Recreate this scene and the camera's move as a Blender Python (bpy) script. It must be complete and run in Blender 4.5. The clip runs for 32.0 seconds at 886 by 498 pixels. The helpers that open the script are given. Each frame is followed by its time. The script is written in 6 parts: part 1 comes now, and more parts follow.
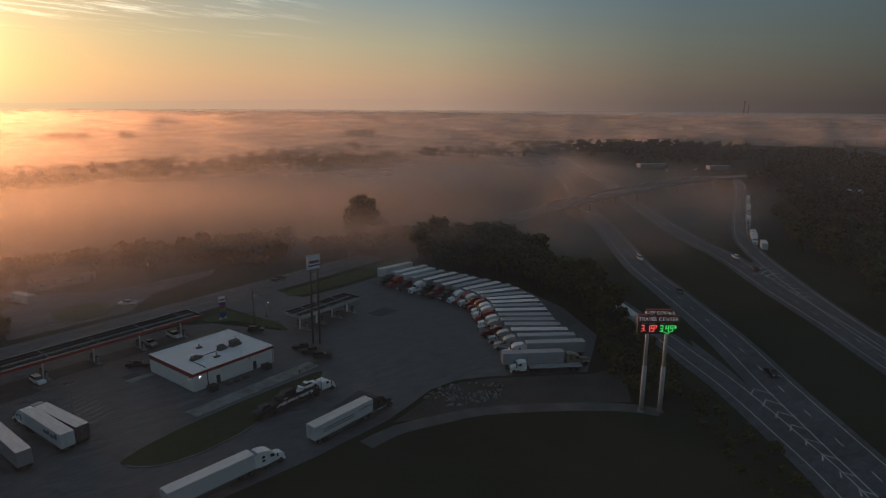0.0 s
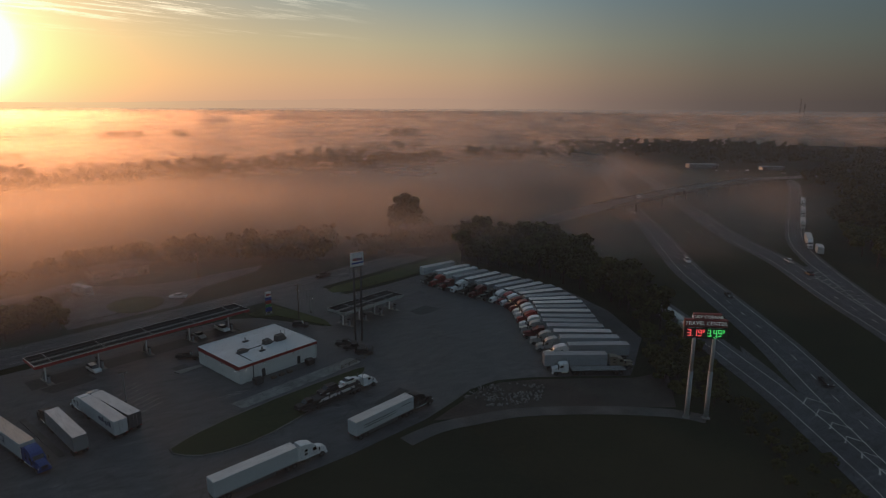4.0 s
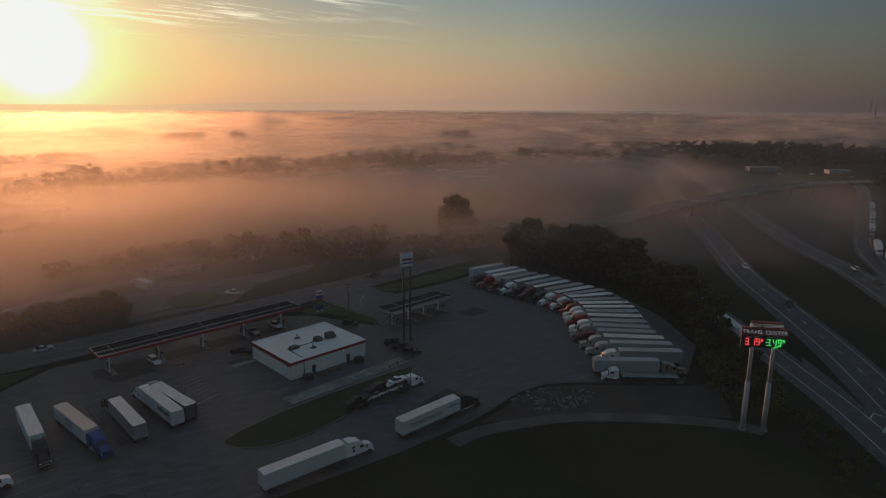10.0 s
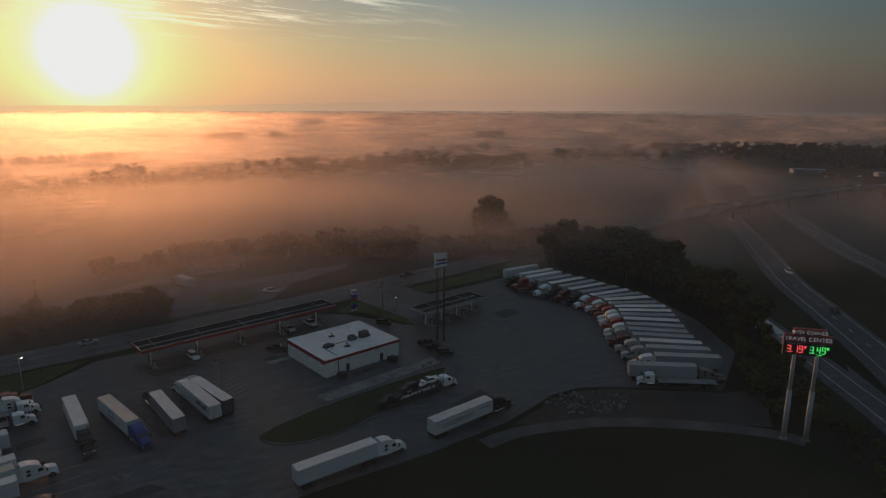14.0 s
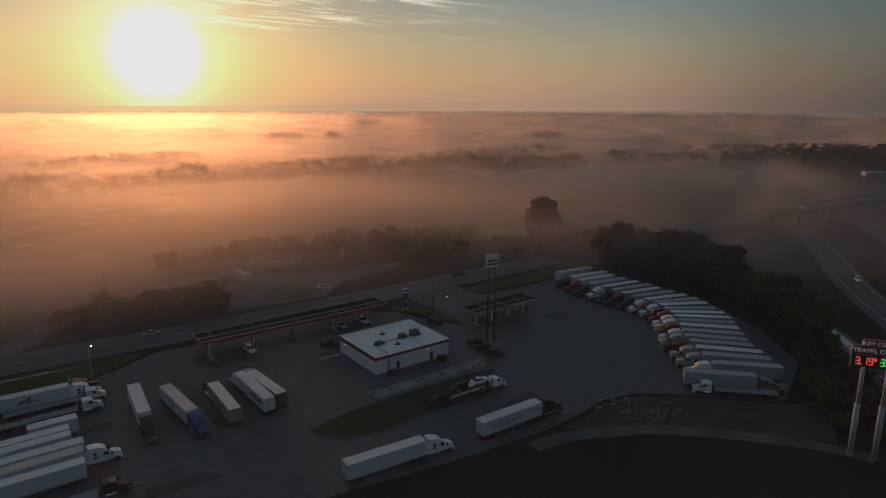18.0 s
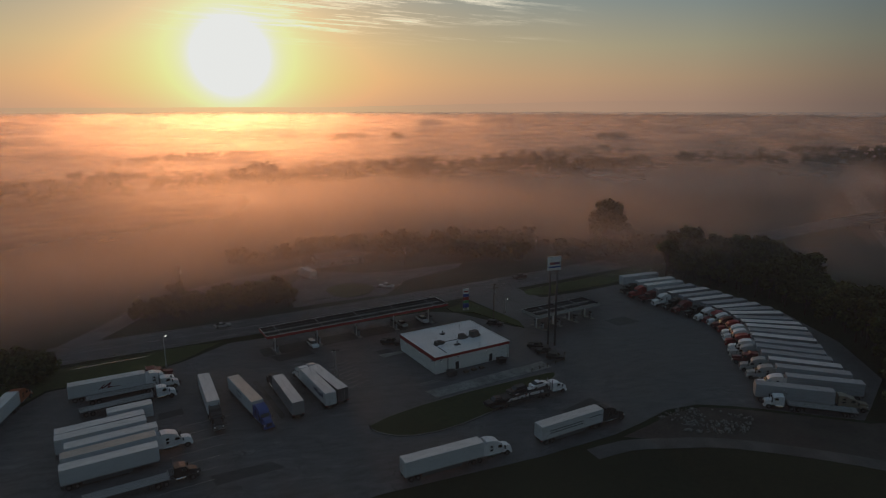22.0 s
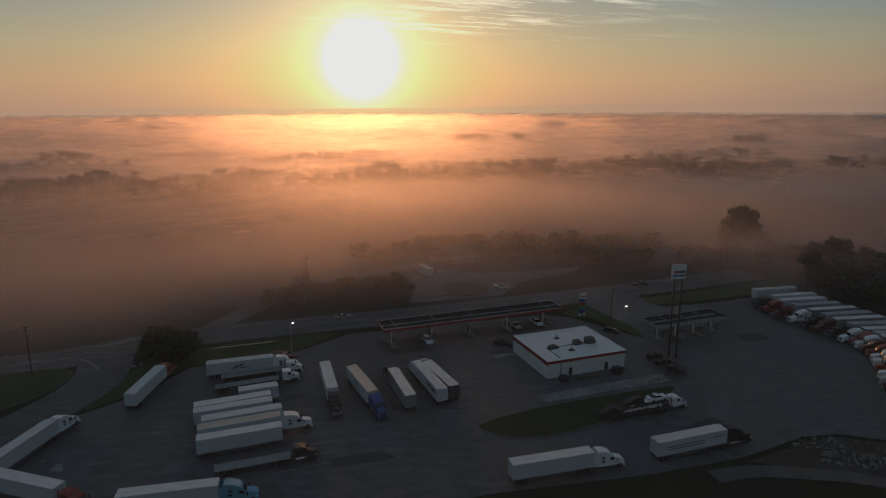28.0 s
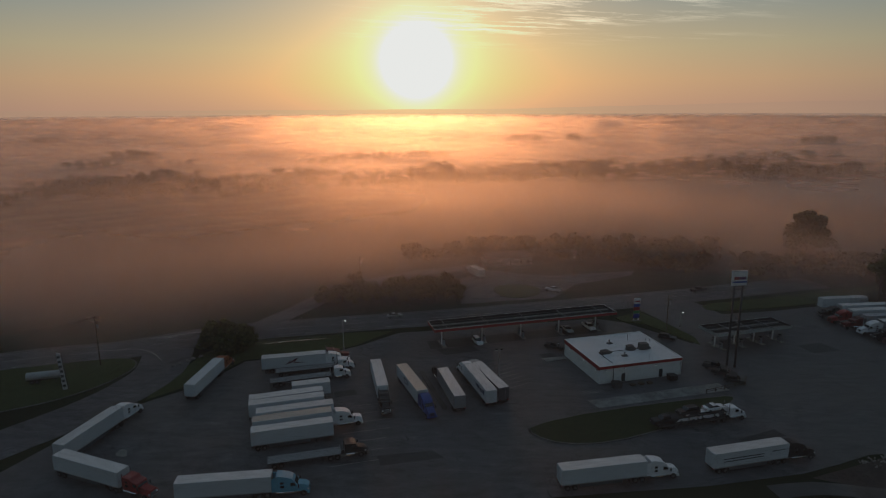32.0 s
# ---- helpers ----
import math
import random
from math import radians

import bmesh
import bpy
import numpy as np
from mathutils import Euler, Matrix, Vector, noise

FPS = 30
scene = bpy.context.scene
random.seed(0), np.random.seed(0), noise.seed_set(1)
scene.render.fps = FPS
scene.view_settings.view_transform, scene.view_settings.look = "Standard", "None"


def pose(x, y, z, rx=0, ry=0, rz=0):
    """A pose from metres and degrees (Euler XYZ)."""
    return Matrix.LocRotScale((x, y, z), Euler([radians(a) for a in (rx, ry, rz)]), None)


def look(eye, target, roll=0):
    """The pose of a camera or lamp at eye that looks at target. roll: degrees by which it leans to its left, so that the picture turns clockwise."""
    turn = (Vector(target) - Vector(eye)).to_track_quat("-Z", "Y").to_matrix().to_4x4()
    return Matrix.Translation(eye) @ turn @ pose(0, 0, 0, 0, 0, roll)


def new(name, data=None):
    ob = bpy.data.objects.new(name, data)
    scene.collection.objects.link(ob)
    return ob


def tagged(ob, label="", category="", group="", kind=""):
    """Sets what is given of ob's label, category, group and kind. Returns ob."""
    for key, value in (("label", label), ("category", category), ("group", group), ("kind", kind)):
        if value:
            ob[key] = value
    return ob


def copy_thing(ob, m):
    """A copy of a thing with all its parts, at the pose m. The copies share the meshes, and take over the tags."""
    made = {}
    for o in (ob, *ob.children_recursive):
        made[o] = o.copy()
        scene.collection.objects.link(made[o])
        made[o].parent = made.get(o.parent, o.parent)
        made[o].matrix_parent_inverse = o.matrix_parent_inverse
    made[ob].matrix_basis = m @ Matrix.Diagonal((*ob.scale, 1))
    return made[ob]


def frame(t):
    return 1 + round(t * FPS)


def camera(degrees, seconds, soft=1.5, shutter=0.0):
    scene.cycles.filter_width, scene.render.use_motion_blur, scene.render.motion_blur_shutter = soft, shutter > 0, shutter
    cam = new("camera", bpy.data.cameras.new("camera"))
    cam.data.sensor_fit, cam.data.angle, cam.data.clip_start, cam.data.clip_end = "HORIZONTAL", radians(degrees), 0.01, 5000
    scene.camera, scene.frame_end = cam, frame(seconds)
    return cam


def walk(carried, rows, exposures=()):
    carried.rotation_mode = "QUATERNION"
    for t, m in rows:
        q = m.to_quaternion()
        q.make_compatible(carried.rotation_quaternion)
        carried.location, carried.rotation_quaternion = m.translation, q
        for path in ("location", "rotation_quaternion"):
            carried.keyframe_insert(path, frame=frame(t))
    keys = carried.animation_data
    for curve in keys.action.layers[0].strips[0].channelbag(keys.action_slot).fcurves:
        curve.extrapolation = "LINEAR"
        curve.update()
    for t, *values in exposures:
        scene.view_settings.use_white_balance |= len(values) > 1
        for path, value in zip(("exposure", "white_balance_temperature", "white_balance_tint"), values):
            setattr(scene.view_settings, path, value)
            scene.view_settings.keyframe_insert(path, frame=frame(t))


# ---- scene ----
cam = camera(70.35, 32.0, 1.1)
PATH = [
    (0, 0, 0, 65, 77.065, -0.331, -35.126),
    (1, 0, 0, 65, 77.032, -0.311, -34.217),
    (2, 0, 0, 65, 76.990, -0.277, -32.949),
    (3, 0, 0, 65, 76.986, -0.269, -31.880),
    (3.5, 0, 0, 65, 76.973, -0.264, -31.519),
    (5.5, 0, 0, 65, 76.968, -0.218, -30.068),
    (6, 0, 0, 65, 76.989, -0.202, -29.724),
    (7, 0, 0, 65, 77.007, -0.186, -29.073),
    (8, 0, 0, 65, 77.024, -0.167, -28.417),
    (9, 0, 0, 65, 77.060, -0.149, -27.690),
    (10, 0, 0, 65, 77.070, -0.131, -26.578),
    (11, 0, 0, 65, 77.092, -0.111, -25.707),
    (12, 0, 0, 65, 77.101, -0.095, -25.075),
    (13, 0, 0, 65, 77.118, -0.094, -24.400),
    (14, 0, 0, 65, 77.126, -0.071, -23.400),
    (14.5, 0, 0, 65, 77.137, -0.074, -22.807),
    (16.5, 0, 0, 65, 77.138, -0.039, -20.460),
    (17, 0, 0, 65, 77.146, -0.022, -19.825),
    (18, 0, 0, 65, 77.139, -0.003, -18.593),
    (19, 0, 0, 65, 77.157, 0.021, -17.167),
    (20, 0, 0, 65, 77.152, 0.042, -15.383),
    (21, 0, 0, 65, 77.186, 0.049, -14.035),
    (22, 0, 0, 65, 77.223, 0.084, -12.868),
    (23, 0, 0, 65, 77.255, 0.097, -11.312),
    (24, 0, 0, 65, 77.271, 0.124, -9.454),
    (25, 0, 0, 65, 77.251, 0.149, -7.512),
    (26, 0, 0, 65, 77.277, 0.182, -5.535),
    (26.5, 0, 0, 65, 77.276, 0.195, -4.550),
    (28.5, 0, 0, 65, 77.323, 0.223, -1.298),
    (29, 0, 0, 65, 77.317, 0.238, -0.583),
    (30, 0, 0, 65, 77.342, 0.255, 0.725),
    (31, 0, 0, 65, 77.364, 0.272, 2.062),
    (31.5, 0, 0, 65, 77.406, 0.277, 2.548),
    (32, 0, 0, 65, 77.415, 0.286, 2.775),
]
walk(cam, [(t, pose(*p)) for t, *p in PATH], [(0, 0.04), (9, -0.08), (19, -0.29), (32, -0.27)])

# ---- sky, sun ----
scene.cycles.transparent_max_bounces = 48      # the fog is many sheer drifts deep
LAMP_EL = 3.0                      # the middle of the sun and its glare
SUN_AZ, SUN_EL = 5.1, 4.0          # degrees left of +y, above the horizon
SUN_DIR = Vector((-math.sin(radians(SUN_AZ)) * math.cos(radians(SUN_EL)),
                  math.cos(radians(SUN_AZ)) * math.cos(radians(SUN_EL)), math.sin(radians(SUN_EL))))


class Nodes:
    """Short spellings for building a node tree."""

    def __init__(self, tree):
        self.tree = tree
        tree.nodes.clear()

    def add(self, kind, operation="", data_type="", blend_type="", sky_type="", noise_dimensions="", feature="", use_clamp=False):
        n = self.tree.nodes.new(kind)
        if operation:
            n.operation = operation
        if data_type:
            n.data_type = data_type
        if blend_type:
            n.blend_type = blend_type
        if sky_type:
            n.sky_type = sky_type
        if noise_dimensions:
            n.noise_dimensions = noise_dimensions
        if feature:
            n.feature = feature
        if use_clamp:
            n.use_clamp = True
        return n

    def link(self, a, b):
        self.tree.links.new(a, b)

    def put(self, socket, v):
        if isinstance(v, bpy.types.NodeSocket):
            self.link(v, socket)
        elif v is not None:
            socket.default_value = v

    def math(self, op, a, b=None, c=None, clamp=False):
        n = self.add("ShaderNodeMath", operation=op, use_clamp=clamp)
        for s, v in zip(n.inputs, (a, b, c)):
            self.put(s, v)
        return n.outputs[0]

    def mix(self, fac, a, b, blend="MIX"):
        n = self.add("ShaderNodeMix", data_type="RGBA", blend_type=blend)
        self.put(n.inputs[0], fac)
        self.put(n.inputs[6], a)
        self.put(n.inputs[7], b)
        return n.outputs[2]

    def ramp(self, fac, stops, mode="LINEAR"):
        n = self.add("ShaderNodeValToRGB")
        n.color_ramp.interpolation = mode
        el = n.color_ramp.elements
        while len(el) < len(stops):
            el.new(0.5)
        for e, (p, c) in zip(el, stops):
            e.position = p
            e.color = (*c, 1) if isinstance(c, tuple) else (c, c, c, 1)
        self.put(n.inputs[0], fac)
        return n.outputs[0]

    def noise(self, vec, scale, detail=4.0, rough=0.55, dims="3D"):
        n = self.add("ShaderNodeTexNoise", noise_dimensions=dims)
        if vec is not None:
            self.link(vec, n.inputs["Vector"])
        n.inputs["Scale"].default_value = scale
        n.inputs["Detail"].default_value = detail
        n.inputs["Roughness"].default_value = rough
        return n.outputs[0]

    def scaled(self, vec, sx, sy, sz):
        n = self.add("ShaderNodeVectorMath", operation="MULTIPLY")
        self.link(vec, n.inputs[0])
        n.inputs[1].default_value = (sx, sy, sz)
        return n.outputs[0]


def build_world():
    w = bpy.data.worlds.new("dawn_sky")
    scene.world = w
    w.use_nodes = True
    n = Nodes(w.node_tree)
    way = n.add("ShaderNodeTexCoord").outputs["Generated"]
    sep = n.add("ShaderNodeSeparateXYZ")
    n.link(way, sep.inputs[0])
    up = sep.outputs[2]
    dot = n.add("ShaderNodeVectorMath", operation="DOT_PRODUCT")
    n.link(way, dot.inputs[0])
    dot.inputs[1].default_value = SUN_DIR
    c = dot.outputs["Value"]
    angle = n.math("ARCCOSINE", n.math("MINIMUM", c, 0.999999))
    turn = n.math("DIVIDE", angle, math.pi)
    # haze of the low sky, brightest towards the sun
    low = n.ramp(n.math("ABSOLUTE", up), HAZE_STOPS)
    fall = n.ramp(turn, HAZE_FALL)
    haze = n.mix(1.0, low, fall, "MULTIPLY")
    # upper air: Nishita sky of the risen sun
    sky = n.add("ShaderNodeTexSky", sky_type="NISHITA")
    sky.sun_disc = False
    sky.sun_elevation = radians(LAMP_EL)
    sky.sun_rotation = radians(-SUN_AZ)
    sky.dust_density, sky.air_density, sky.ozone_density = 2.0, 1.2, 1.0
    air = n.mix(1.0, sky.outputs[0], (SKY_K, SKY_K * 1.02, SKY_K * 1.05, 1), "MULTIPLY")
    upper = n.ramp(up, UPPER_STOPS)
    total = n.mix(1.0, n.mix(1.0, haze, upper, "ADD"), air, "ADD")
    for power, col in GLOWS:
        g = n.math("POWER", n.math("MAXIMUM", c, 0.0), power)
        total = n.mix(1.0, total, n.mix(g, (0, 0, 0, 1), (*col, 1)), "ADD")
    # torn high cloud, lit from below, above the sun
    flat = n.add("ShaderNodeVectorMath", operation="DIVIDE")
    lift = n.math("MAXIMUM", up, 0.03)
    comb = n.add("ShaderNodeCombineXYZ")
    for i in range(3):
        n.link(lift, comb.inputs[i])
    n.link(way, flat.inputs[0])
    n.link(comb.outputs[0], flat.inputs[1])
    turned = n.add("ShaderNodeVectorRotate")
    turned.rotation_type = "Z_AXIS"
    n.link(flat.outputs[0], turned.inputs["Vector"])
    turned.inputs["Angle"].default_value = radians(-24)
    streaks = n.noise(n.scaled(turned.outputs[0], 0.8, 2.6, 0.0), 1.0, 9.0, 0.68)
    bank = n.noise(n.scaled(flat.outputs[0], 0.16, 0.22, 0.0), 1.0, 2.0, 0.5)
    m = n.math("MULTIPLY", n.ramp(streaks, [(0.49, 0.0), (0.66, 1.0)]), n.ramp(bank, [(0.42, 0.0), (0.54, 1.0)]))
    near = n.add("ShaderNodeVectorMath", operation="DISTANCE")
    n.link(way, near.inputs[0])
    near.inputs[1].default_value = (math.sin(radians(7)), math.cos(radians(7)), 0.15)
    m = n.math("MULTIPLY", m, n.ramp(near.outputs["Value"], [(0.17, 1.0), (0.34, 0.0)]))
    m = n.math("MULTIPLY", m, n.ramp(up, [(0.085, 0.0), (0.11, 1.0), (0.3, 0.8), (0.6, 0.0)]))
    total = n.mix(1.0, total, n.mix(m, (0, 0, 0, 1), (0.62, 0.54, 0.40, 1)), "ADD")
    total = n.mix(1.0, total, (0.97, 0.98, 0.955, 1), "DARKEN")
    bg = n.add("ShaderNodeBackground")
    n.link(total, bg.inputs[0])
    bg.inputs[1].default_value = SKY_STRENGTH
    out = n.add("ShaderNodeOutputWorld")
    n.link(bg.outputs[0], out.inputs[0])


SKY_STRENGTH = 1.0
SKY_K = 0.012
HAZE_STOPS = [(0.0, (0.48, 0.29, 0.205)), (0.04, (0.50, 0.325, 0.19)), (0.085, (0.395, 0.335, 0.205)), (0.15, (0.20, 0.24, 0.225)), (0.4, (0.04, 0.05, 0.06)), (1.0, (0.01, 0.012, 0.015))]
HAZE_FALL = [(0.0, 1.1), (0.07, 1.0), (0.16, 0.95), (0.22, (0.76, 0.80, 0.84)), (0.28, (0.39, 0.43, 0.49)), (0.33, (0.205, 0.24, 0.285)), (0.42, (0.07, 0.085, 0.10)), (0.6, 0.16), (1.0, 0.3)]
UPPER_STOPS = [(0.0, (0.02, 0.02, 0.022)), (0.1, (0.032, 0.05, 0.062)), (0.3, (0.066, 0.107, 0.146)), (1.0, (0.102, 0.150, 0.204))]
GLOWS = [(1500.0, (6.0, 5.4, 4.0)), (260.0, (0.55, 0.5, 0.26)), (45.0, (0.34, 0.22, 0.06)), (9.0, (0.11, 0.06, 0.012))]
build_world()

sun_data = bpy.data.lights.new("sun", "SUN")
sun_data.energy, sun_data.angle, sun_data.color = 4.7, radians(6.0), (1.0, 0.49, 0.275)
sun = new("sun", sun_data)
sun.matrix_world = look(Vector((SUN_DIR.x, SUN_DIR.y, math.tan(radians(LAMP_EL)))) * 300, (0, 0, 0))

# ---- materials ----
def material(name, build):
    m = bpy.data.materials.new(name)
    m.use_nodes = True
    n = Nodes(m.node_tree)
    out = n.add("ShaderNodeOutputMaterial")
    n.link(build(n), out.inputs[0])
    return m


def world_pos(n):
    return n.add("ShaderNodeNewGeometry").outputs["Position"]


def local_pos(n):
    return n.add("ShaderNodeTexCoord").outputs["Object"]


def shade(n, color, rough=0.6, metal=0.0, bump=None, depth=0.02, spec=0.5, coat=0.0, glow=None, power=0.0):
    b = n.add("ShaderNodeBsdfPrincipled")
    n.put(b.inputs["Base Color"], color if not isinstance(color, tuple) else (*color, 1))
    n.put(b.inputs["Roughness"], rough)
    n.put(b.inputs["Metallic"], metal)
    b.inputs["Specular IOR Level"].default_value = spec
    b.inputs["Coat Weight"].default_value = coat
    if glow:
        b.inputs["Emission Color"].default_value = (*glow, 1)
        b.inputs["Emission Strength"].default_value = power
    if bump is not None:
        bn = n.add("ShaderNodeBump")
        bn.inputs["Distance"].default_value = depth
        bn.inputs["Strength"].default_value = 0.7
        n.link(bump, bn.inputs["Height"])
        n.link(bn.outputs[0], b.inputs["Normal"])
    return b.outputs[0]


def asphalt(name, base, wet=0.30):
    def build(n):
        p = world_pos(n)
        big = n.noise(p, 0.06, 5.0, 0.6)
        mid = n.noise(n.scaled(p, 0.7, 1.6, 1), 0.28, 9.0, 0.78)
        fine = n.noise(p, 14.0, 3.0, 0.6)
        k = n.math("ADD", n.math("MULTIPLY", big, 0.3), n.math("ADD", n.math("MULTIPLY", mid, 0.55), n.math("MULTIPLY", fine, 0.15)))
        col = n.ramp(k, [(0.40, tuple(v * 0.28 for v in base)), (0.48, tuple(v * 0.85 for v in base)), (0.55, tuple(v * 1.2 for v in base)), (0.66, tuple(v * 2.3 for v in base))])
        # tyre tracks and drips along the aisles
        track = n.noise(n.scaled(p, 0.35, 1.0, 1), 0.5, 6.0, 0.7)
        col = n.mix(n.ramp(track, [(0.58, 0.0), (0.66, 0.5)]), col, tuple(v * 0.35 for v in base) + (1,))
        spot = n.noise(p, 0.8, 3.0, 0.6)
        col = n.mix(n.ramp(spot, [(0.62, 0.0), (0.72, 0.6)]), col, tuple(v * 0.3 for v in base) + (1,))
        # sealed cracks
        v = n.add("ShaderNodeTexVoronoi", feature="DISTANCE_TO_EDGE")
        warp = n.add("ShaderNodeVectorMath", operation="ADD")
        n.link(p, warp.inputs[0])
        nn = n.add("ShaderNodeTexNoise")
        nn.inputs["Scale"].default_value = 0.35
        n.link(p, nn.inputs["Vector"])
        sc = n.add("ShaderNodeVectorMath", operation="SCALE")
        n.link(nn.outputs[1], sc.inputs[0])
        sc.inputs["Scale"].default_value = 5.0
        n.link(sc.outputs[0], warp.inputs[1])
        n.link(warp.outputs[0], v.inputs["Vector"])
        v.inputs["Scale"].default_value = 0.09
        crack = n.ramp(v.outputs["Distance"], [(0.0, 1.0), (0.012, 0.0)])
        crack = n.math("MULTIPLY", crack, n.ramp(big, [(0.42, 0.0), (0.6, 0.8)]))
        col = n.mix(crack, col, (0.012, 0.012, 0.013, 1))
        rough = n.ramp(n.math("ADD", n.math("MULTIPLY", big, 0.7), n.math("MULTIPLY", mid, 0.5)), [(0.35, wet), (0.75, 0.85)])
        return shade(n, col, rough, 0.0, fine, 0.01, 0.4)
    return material(name, build)


def speckled(name, base, scale=3.0, spread=0.5, rough=0.8, depth=0.03, far=0.05, spec=0.3, metal=0.0, local=False, coat=0.0):
    def build(n):
        p = local_pos(n) if local else world_pos(n)
        a = n.noise(p, scale, 6.0, 0.65)
        b = n.noise(p, far, 4.0, 0.6)
        k = n.math("ADD", n.math("MULTIPLY", a, 0.6), n.math("MULTIPLY", b, 0.6))
        lo, hi = tuple(v * (1 - spread) for v in base), tuple(min(1, v * (1 + spread)) for v in base)
        col = n.ramp(k, [(0.42, lo), (0.6, base), (0.8, hi)])
        return shade(n, col, rough, metal, a, depth, spec, coat)
    return material(name, build)


def grass_material(name, dark, light, dry):
    def build(n):
        p = world_pos(n)
        a = n.noise(p, 0.9, 8.0, 0.7)
        b = n.noise(p, 0.035, 5.0, 0.6)
        d = n.noise(p, 0.012, 3.0, 0.5)
        k = n.math("ADD", n.math("MULTIPLY", a, 0.55), n.math("MULTIPLY", b, 0.6))
        col = n.ramp(k, [(0.4, dark), (0.72, light)])
        col = n.mix(n.ramp(d, [(0.5, 0.0), (0.68, 0.7)]), col, (*dry, 1))
        return shade(n, col, 0.95, 0.0, a, 0.15, 0.1)
    return material(name, build)


def painted(name, base, rough=0.4, grime=0.35, coat=0.0, scale=0.7, metal=0.0):
    """Vehicle or wall paint with streaky grime and a slight tone from piece to piece."""
    def build(n):
        p = local_pos(n)
        info = n.add("ShaderNodeObjectInfo")
        a = n.noise(n.scaled(p, 0.35, 1.0, 2.5), scale * 2.0, 5.0, 0.6)
        b = n.noise(p, scale * 9, 3.0, 0.6)
        k = n.math("ADD", n.math("MULTIPLY", a, 0.75), n.math("MULTIPLY", b, 0.35))
        tone = n.math("ADD", 0.86, n.math("MULTIPLY", info.outputs["Random"], 0.14))
        dirt = n.ramp(k, [(0.42, 0.0), (0.78, grime)])
        col = n.mix(dirt, (*base, 1), (base[0] * 0.35 + 0.02, base[1] * 0.33 + 0.018, base[2] * 0.30 + 0.015, 1))
        col = n.mix(1.0, col, tone, "MULTIPLY")
        return shade(n, col, n.math("ADD", rough, n.math("MULTIPLY", dirt, 0.3)), metal, b, 0.003, 0.5, coat)
    return material(name, build)


def lamp_glow(name, col, power):
    return material(name, lambda n: shade(n, (0.8, 0.8, 0.8), 0.4, glow=col, power=power))


def glass_dark(name):
    return material(name, lambda n: shade(n, (0.012, 0.014, 0.016), 0.06, 0.0, None, 0, 0.7))


def leaf_material(name, dark, light):
    def build(n):
        p = world_pos(n)
        info = n.add("ShaderNodeNewGeometry").outputs["Random Per Island"]
        a = n.noise(p, 0.5, 4.0, 0.6)
        k = n.math("ADD", n.math("MULTIPLY", info, 0.5), n.math("MULTIPLY", a, 0.6))
        col = n.ramp(k, [(0.2, dark), (0.85, light)])
        b = n.add("ShaderNodeBsdfDiffuse")
        n.link(col, b.inputs[0])
        t = n.add("ShaderNodeBsdfTranslucent")
        n.link(col, t.inputs[0])
        mx = n.add("ShaderNodeMixShader")
        mx.inputs[0].default_value = 0.15
        n.link(b.outputs[0], mx.inputs[1])
        n.link(t.outputs[0], mx.inputs[2])
        return mx.outputs[0]
    return material(name, build)


